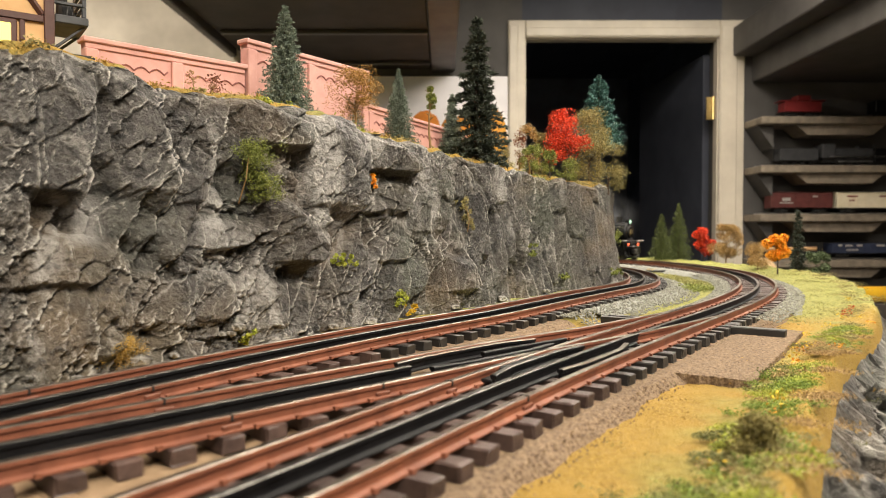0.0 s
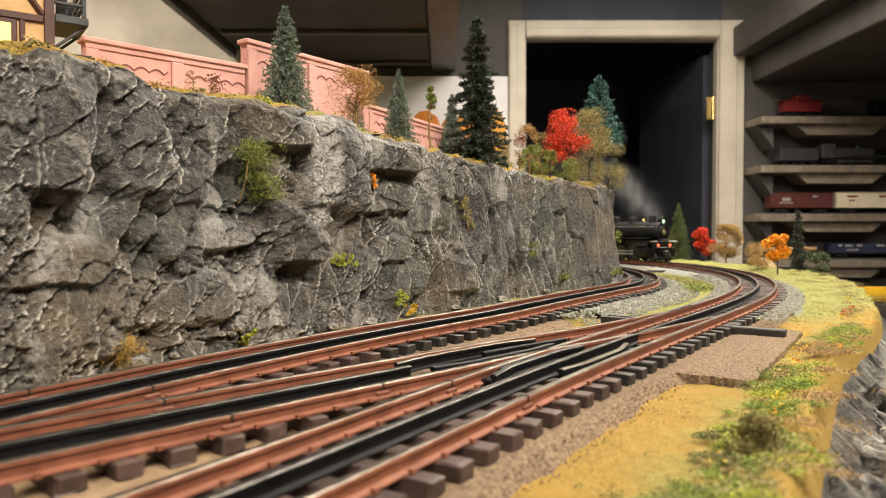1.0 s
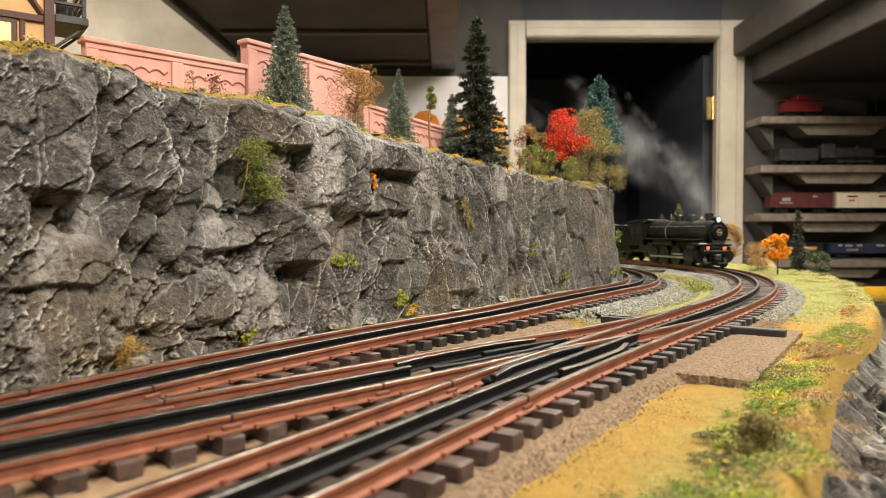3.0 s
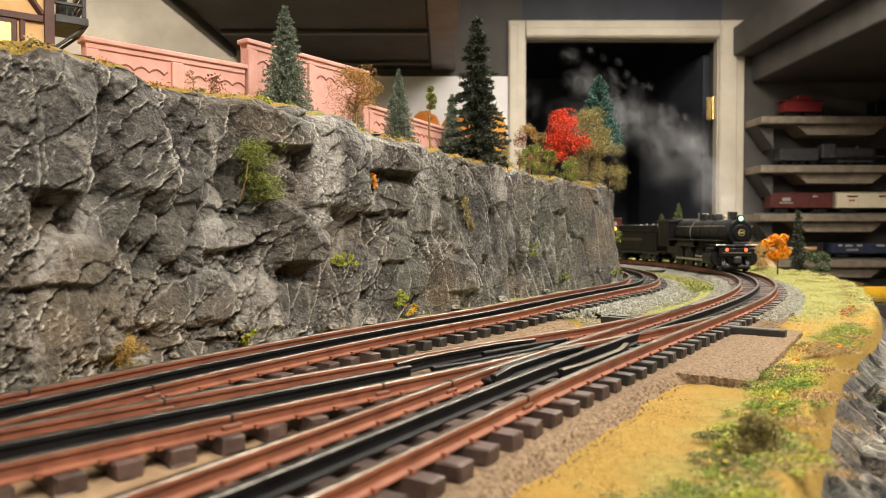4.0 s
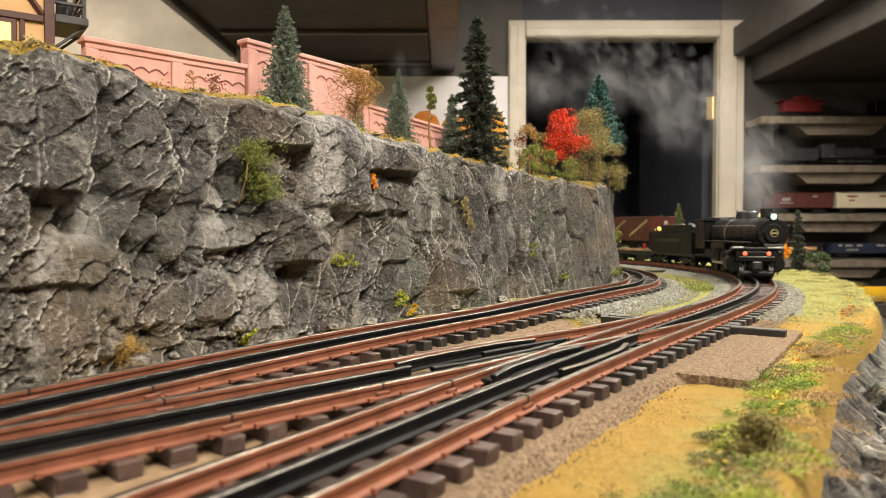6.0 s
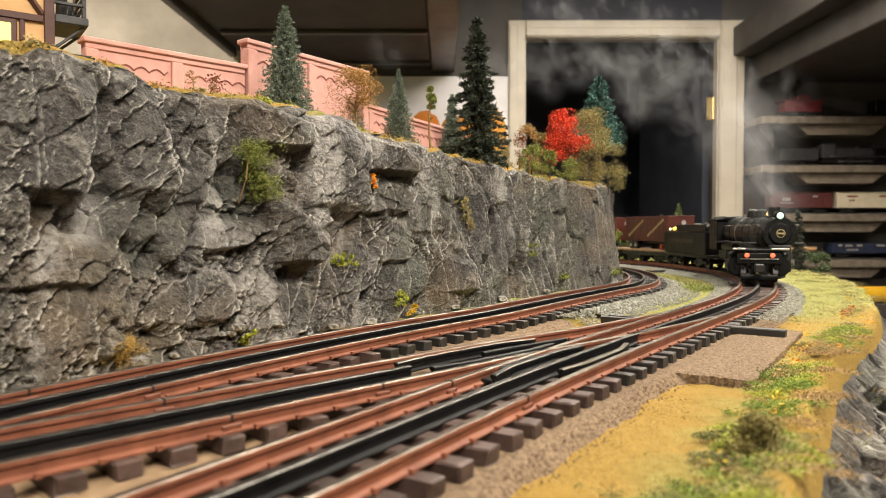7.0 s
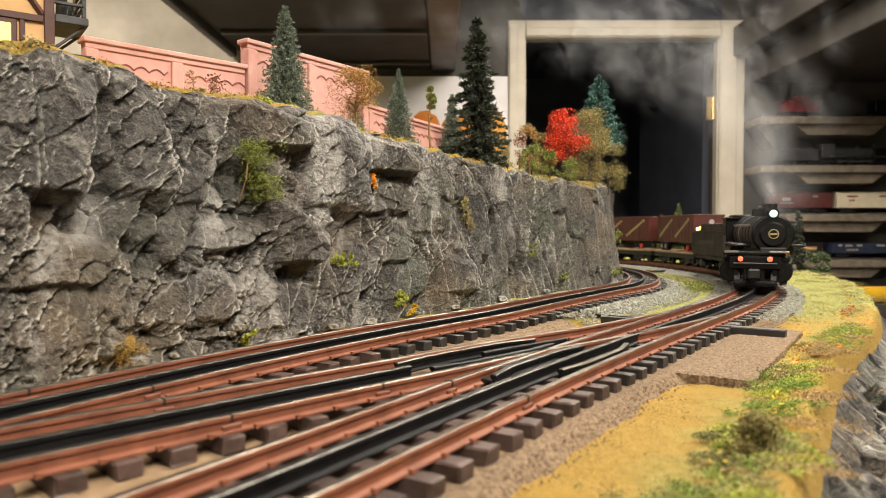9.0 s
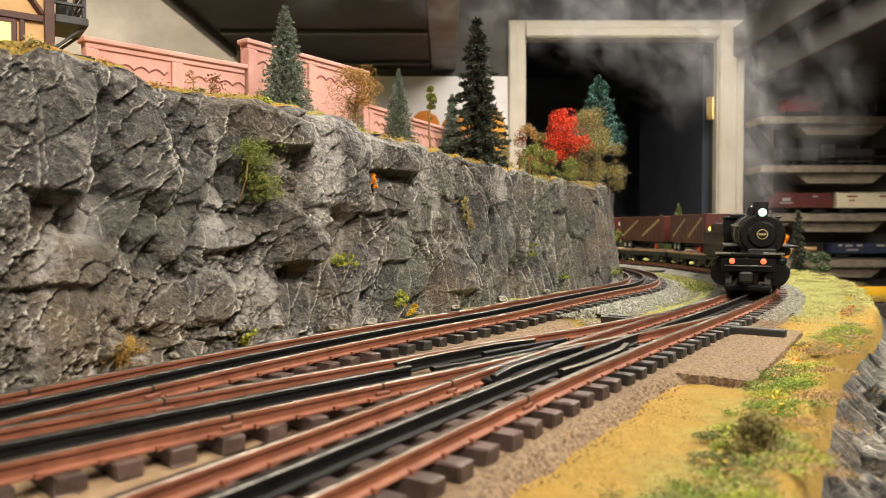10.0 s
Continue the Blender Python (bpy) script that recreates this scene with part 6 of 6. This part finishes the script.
def smoke_material(rr):
    m = bpy.data.materials.new("thin_smoke")
    m.use_nodes = True
    nt = m.node_tree
    nt.nodes.clear()
    out = nt.nodes.new("ShaderNodeOutputMaterial")
    tr = nt.nodes.new("ShaderNodeBsdfTransparent")
    df = nt.nodes.new("ShaderNodeBsdfDiffuse")
    df.inputs[0].default_value = (.66, .68, .72, 1)
    mx = nt.nodes.new("ShaderNodeMixShader")
    tc = nt.nodes.new("ShaderNodeTexCoord")
    le = nt.nodes.new("ShaderNodeVectorMath")
    le.operation = "LENGTH"
    mr = nt.nodes.new("ShaderNodeMapRange")
    mr.interpolation_type = "SMOOTHSTEP"
    mr.inputs[1].default_value, mr.inputs[2].default_value, mr.inputs[3].default_value, mr.inputs[4].default_value = .1 * rr, rr * .98, 1.0, 0.0
    oi = nt.nodes.new("ShaderNodeObjectInfo")
    sc = nt.nodes.new("ShaderNodeVectorMath")
    sc.operation = "SCALE"
    sc.inputs[0].default_value = (.7, .3, .5)
    ad = nt.nodes.new("ShaderNodeVectorMath")
    ns = nt.nodes.new("ShaderNodeTexNoise")
    ns.inputs["Scale"].default_value, ns.inputs["Detail"].default_value = 1.15 / rr, 4
    ns.inputs["Distortion"].default_value = .7
    nr = nt.nodes.new("ShaderNodeMapRange")
    nr.inputs[1].default_value, nr.inputs[2].default_value, nr.inputs[3].default_value, nr.inputs[4].default_value = .36, .72, 0.0, 1.0
    mu = nt.nodes.new("ShaderNodeMath")
    mu.operation = "MULTIPLY"
    mv = nt.nodes.new("ShaderNodeMath")
    mv.operation = "MULTIPLY"
    mv.inputs[1].default_value = .050 if rr < .02 else .066
    L = nt.links.new
    L(tc.outputs["Object"], le.inputs[0])
    L(le.outputs["Value"], mr.inputs[0])
    L(oi.outputs["Random"], sc.inputs["Scale"])
    L(tc.outputs["Object"], ad.inputs[0])
    L(sc.outputs[0], ad.inputs[1])
    L(ad.outputs[0], ns.inputs["Vector"])
    L(ns.outputs["Fac"], nr.inputs[0])
    L(mr.outputs[0], mu.inputs[0])
    L(nr.outputs[0], mu.inputs[1])
    L(mu.outputs[0], mv.inputs[0])
    L(mv.outputs[0], mx.inputs[0])
    L(tr.outputs[0], mx.inputs[1])
    L(df.outputs[0], mx.inputs[2])
    L(mx.outputs[0], out.inputs[0])
    return m


def puff(rr, label):
    """A thin curling wisp of smoke: a bowed veil."""
    verts, faces = [], []
    n, m = 9, 16
    for turn in (12,):
        ca, sa = math.cos(math.radians(turn)), math.sin(math.radians(turn))
        o = len(verts)
        for i in range(n + 1):
            for j in range(m):
                r_, a_ = rr * i / n, 2 * math.pi * j / m
                x, z = r_ * math.cos(a_), r_ * math.sin(a_)
                y = rr * .10 * math.sin(3.2 * x / rr + 1.3 * z / rr) + .15 * z
                verts.append((x * ca - y * sa, x * sa + y * ca, z))
        for i in range(n):
            for j in range(m):
                faces.append((o + i * m + j, o + i * m + (j + 1) % m, o + (i + 1) * m + (j + 1) % m, o + (i + 1) * m + j))
    ob = part("smoke_puff", (verts, faces), smoke_material(rr), smooth=True)
    return tagged(ob, label, "smoke", "smoke puffs")


SIZES = ((.012, "small dense grey wisp of smoke from the smokestack"), (.028, "thin grey wisp of smoke from the smokestack"), (.055, "broad faint veil of drifting smoke"))
COUNTS = (70, 80, 80)
puffs = []
for (rr, lb), n_ in zip(SIZES, COUNTS):
    puffs.append([puff(rr, lb)])
    for k in range(n_ - 1):
        puffs[-1].append(copy_thing(puffs[-1][0], Matrix()))

# ---- movement ----
T_S = [(0, .903), (1.25, 1.022), (2.5, 1.146), (3.8, 1.268), (4.5, 1.326), (5.5, 1.399), (7, 1.492), (8.5, 1.573), (10, 1.652)]
T_OUT = [(0, -.012), (2.5, -.011), (3.8, -.003), (5.5, .0005), (7, .0035), (7.8, .004), (9.2, -.0005), (10, -.0045)]      # the boiler swings wide of the curve


def run_at(t):
    ts, ss = zip(*T_S)
    sp = np.gradient(np.array(ss), np.array(ts))
    i = min(len(ts) - 2, max(0, int(np.searchsorted(ts, t) - 1)))
    h_ = ts[i + 1] - ts[i]
    u = (t - ts[i]) / h_
    return ((2 * u ** 3 - 3 * u ** 2 + 1) * ss[i] + (u ** 3 - 2 * u ** 2 + u) * h_ * sp[i] + (-2 * u ** 3 + 3 * u ** 2) * ss[i + 1] + (u ** 3 - u ** 2) * h_ * sp[i + 1])


def chord(front, rear, out=0.0, at_front=True):
    a, b = OUTER.at(front), OUTER.at(rear)
    w_ = (a - b) / np.hypot(*(a - b))
    o = a if at_front else (a + b) / 2
    o = o + np.array([-w_[1], w_[0]]) * out
    return pose(o[0], o[1], RAIL_Z, 0, 0, math.degrees(math.atan2(w_[1], w_[0])))


def loco_pose(t):
    s = run_at(t)
    return chord(s - .07, s - .19, float(np.interp(t, *zip(*T_OUT)))) @ pose(.07, 0, 0)


def pilot_pose(t):
    """The pilot keeps to the rails while the boiler swings out."""
    s = run_at(t)
    m = loco_pose(t)
    p_, w_, r_ = OUTER.side(s + .045)
    q = m.inverted() @ Vector((p_[0], p_[1], RAIL_Z))
    yaw = math.degrees(math.atan2(w_[1], w_[0]) - m.to_euler().z)
    yaw = (yaw + 180) % 360 - 180
    return pose(0, q.y, 0, 0, 0, 0) @ pose(.045, 0, 0, 0, 0, yaw * .8) @ pose(-.045, 0, 0)


def motions():
    times = [k * .25 for k in range(41)]
    walk(loco, [(t, loco_pose(t)) for t in times])
    walk(pilot, [(t, pilot_pose(t)) for t in times])
    walk(tend, [(t, chord(run_at(t) - .227, run_at(t) - .327, 0, False)) for t in times])
    for k in range(3):
        back = .227 + .10 / 2 + .05 + .105 + .178 * k
        rows = [(t, chord(run_at(t) - back + .045, run_at(t) - back - .045, 0, False)) for t in times]
        walk(cars[k], rows)
        walk(vans[k], rows)
    rnd = random.Random(3)
    for size, group in enumerate(puffs):
        start = (-.3, -.5, -.4)[size]
        for k, p_ in enumerate(group):
            born = start + (k + rnd.random()) * (10.1 - start) / len(group)
            side, deep = rnd.gauss(0, 1) * (.008, .020, .045)[size], rnd.gauss(0, 1) * (.002, .008, .02)[size]
            up, spin, ph = rnd.uniform(.10, .125), rnd.uniform(-7, 7), rnd.uniform(0, 6.28)
            tilt = rnd.uniform(-14, 14)
            rest = loco_pose(max(0, born)) @ Vector((.026, 0, 0))
            wait = pose(rest.x, rest.y, -.11, 0, 0, tilt)             # kept under the bench until the stack sends it up
            rows = []
            stamps = sorted({t for t in times if abs(t - born) > .12} | {t for t in (born - .1, born) if 0 < t < 10})
            for t in stamps:
                if t < born:
                    rows.append((t, wait))
                    continue
                a = t - born
                g = 1 - math.exp(-a / 1.3)
                q = loco_pose(max(0, born)) @ Vector((.026, 0, .078))
                if born < 0:
                    q += Vector((.11 * born, -.02 * born, 0))
                rise = up * ((.50, .45, .32)[size] * a + .7 * (1 - math.exp(-a / 1.2)))
                q += Vector((side * (g * (.5 + .45 * a)) - (.010, .014, .020)[size] * a * (.6 + .4 * g) + .010 * g * math.sin(a * 1.5 + ph), deep * g * (1 + .2 * a) + .006 * a, rise))
                q.z = min(q.z, 1.05 - .001 * a)
                rows.append((t, pose(q.x, q.y, q.z, 0, spin * a * .6, tilt)))
            walk(p_, rows)


motions()
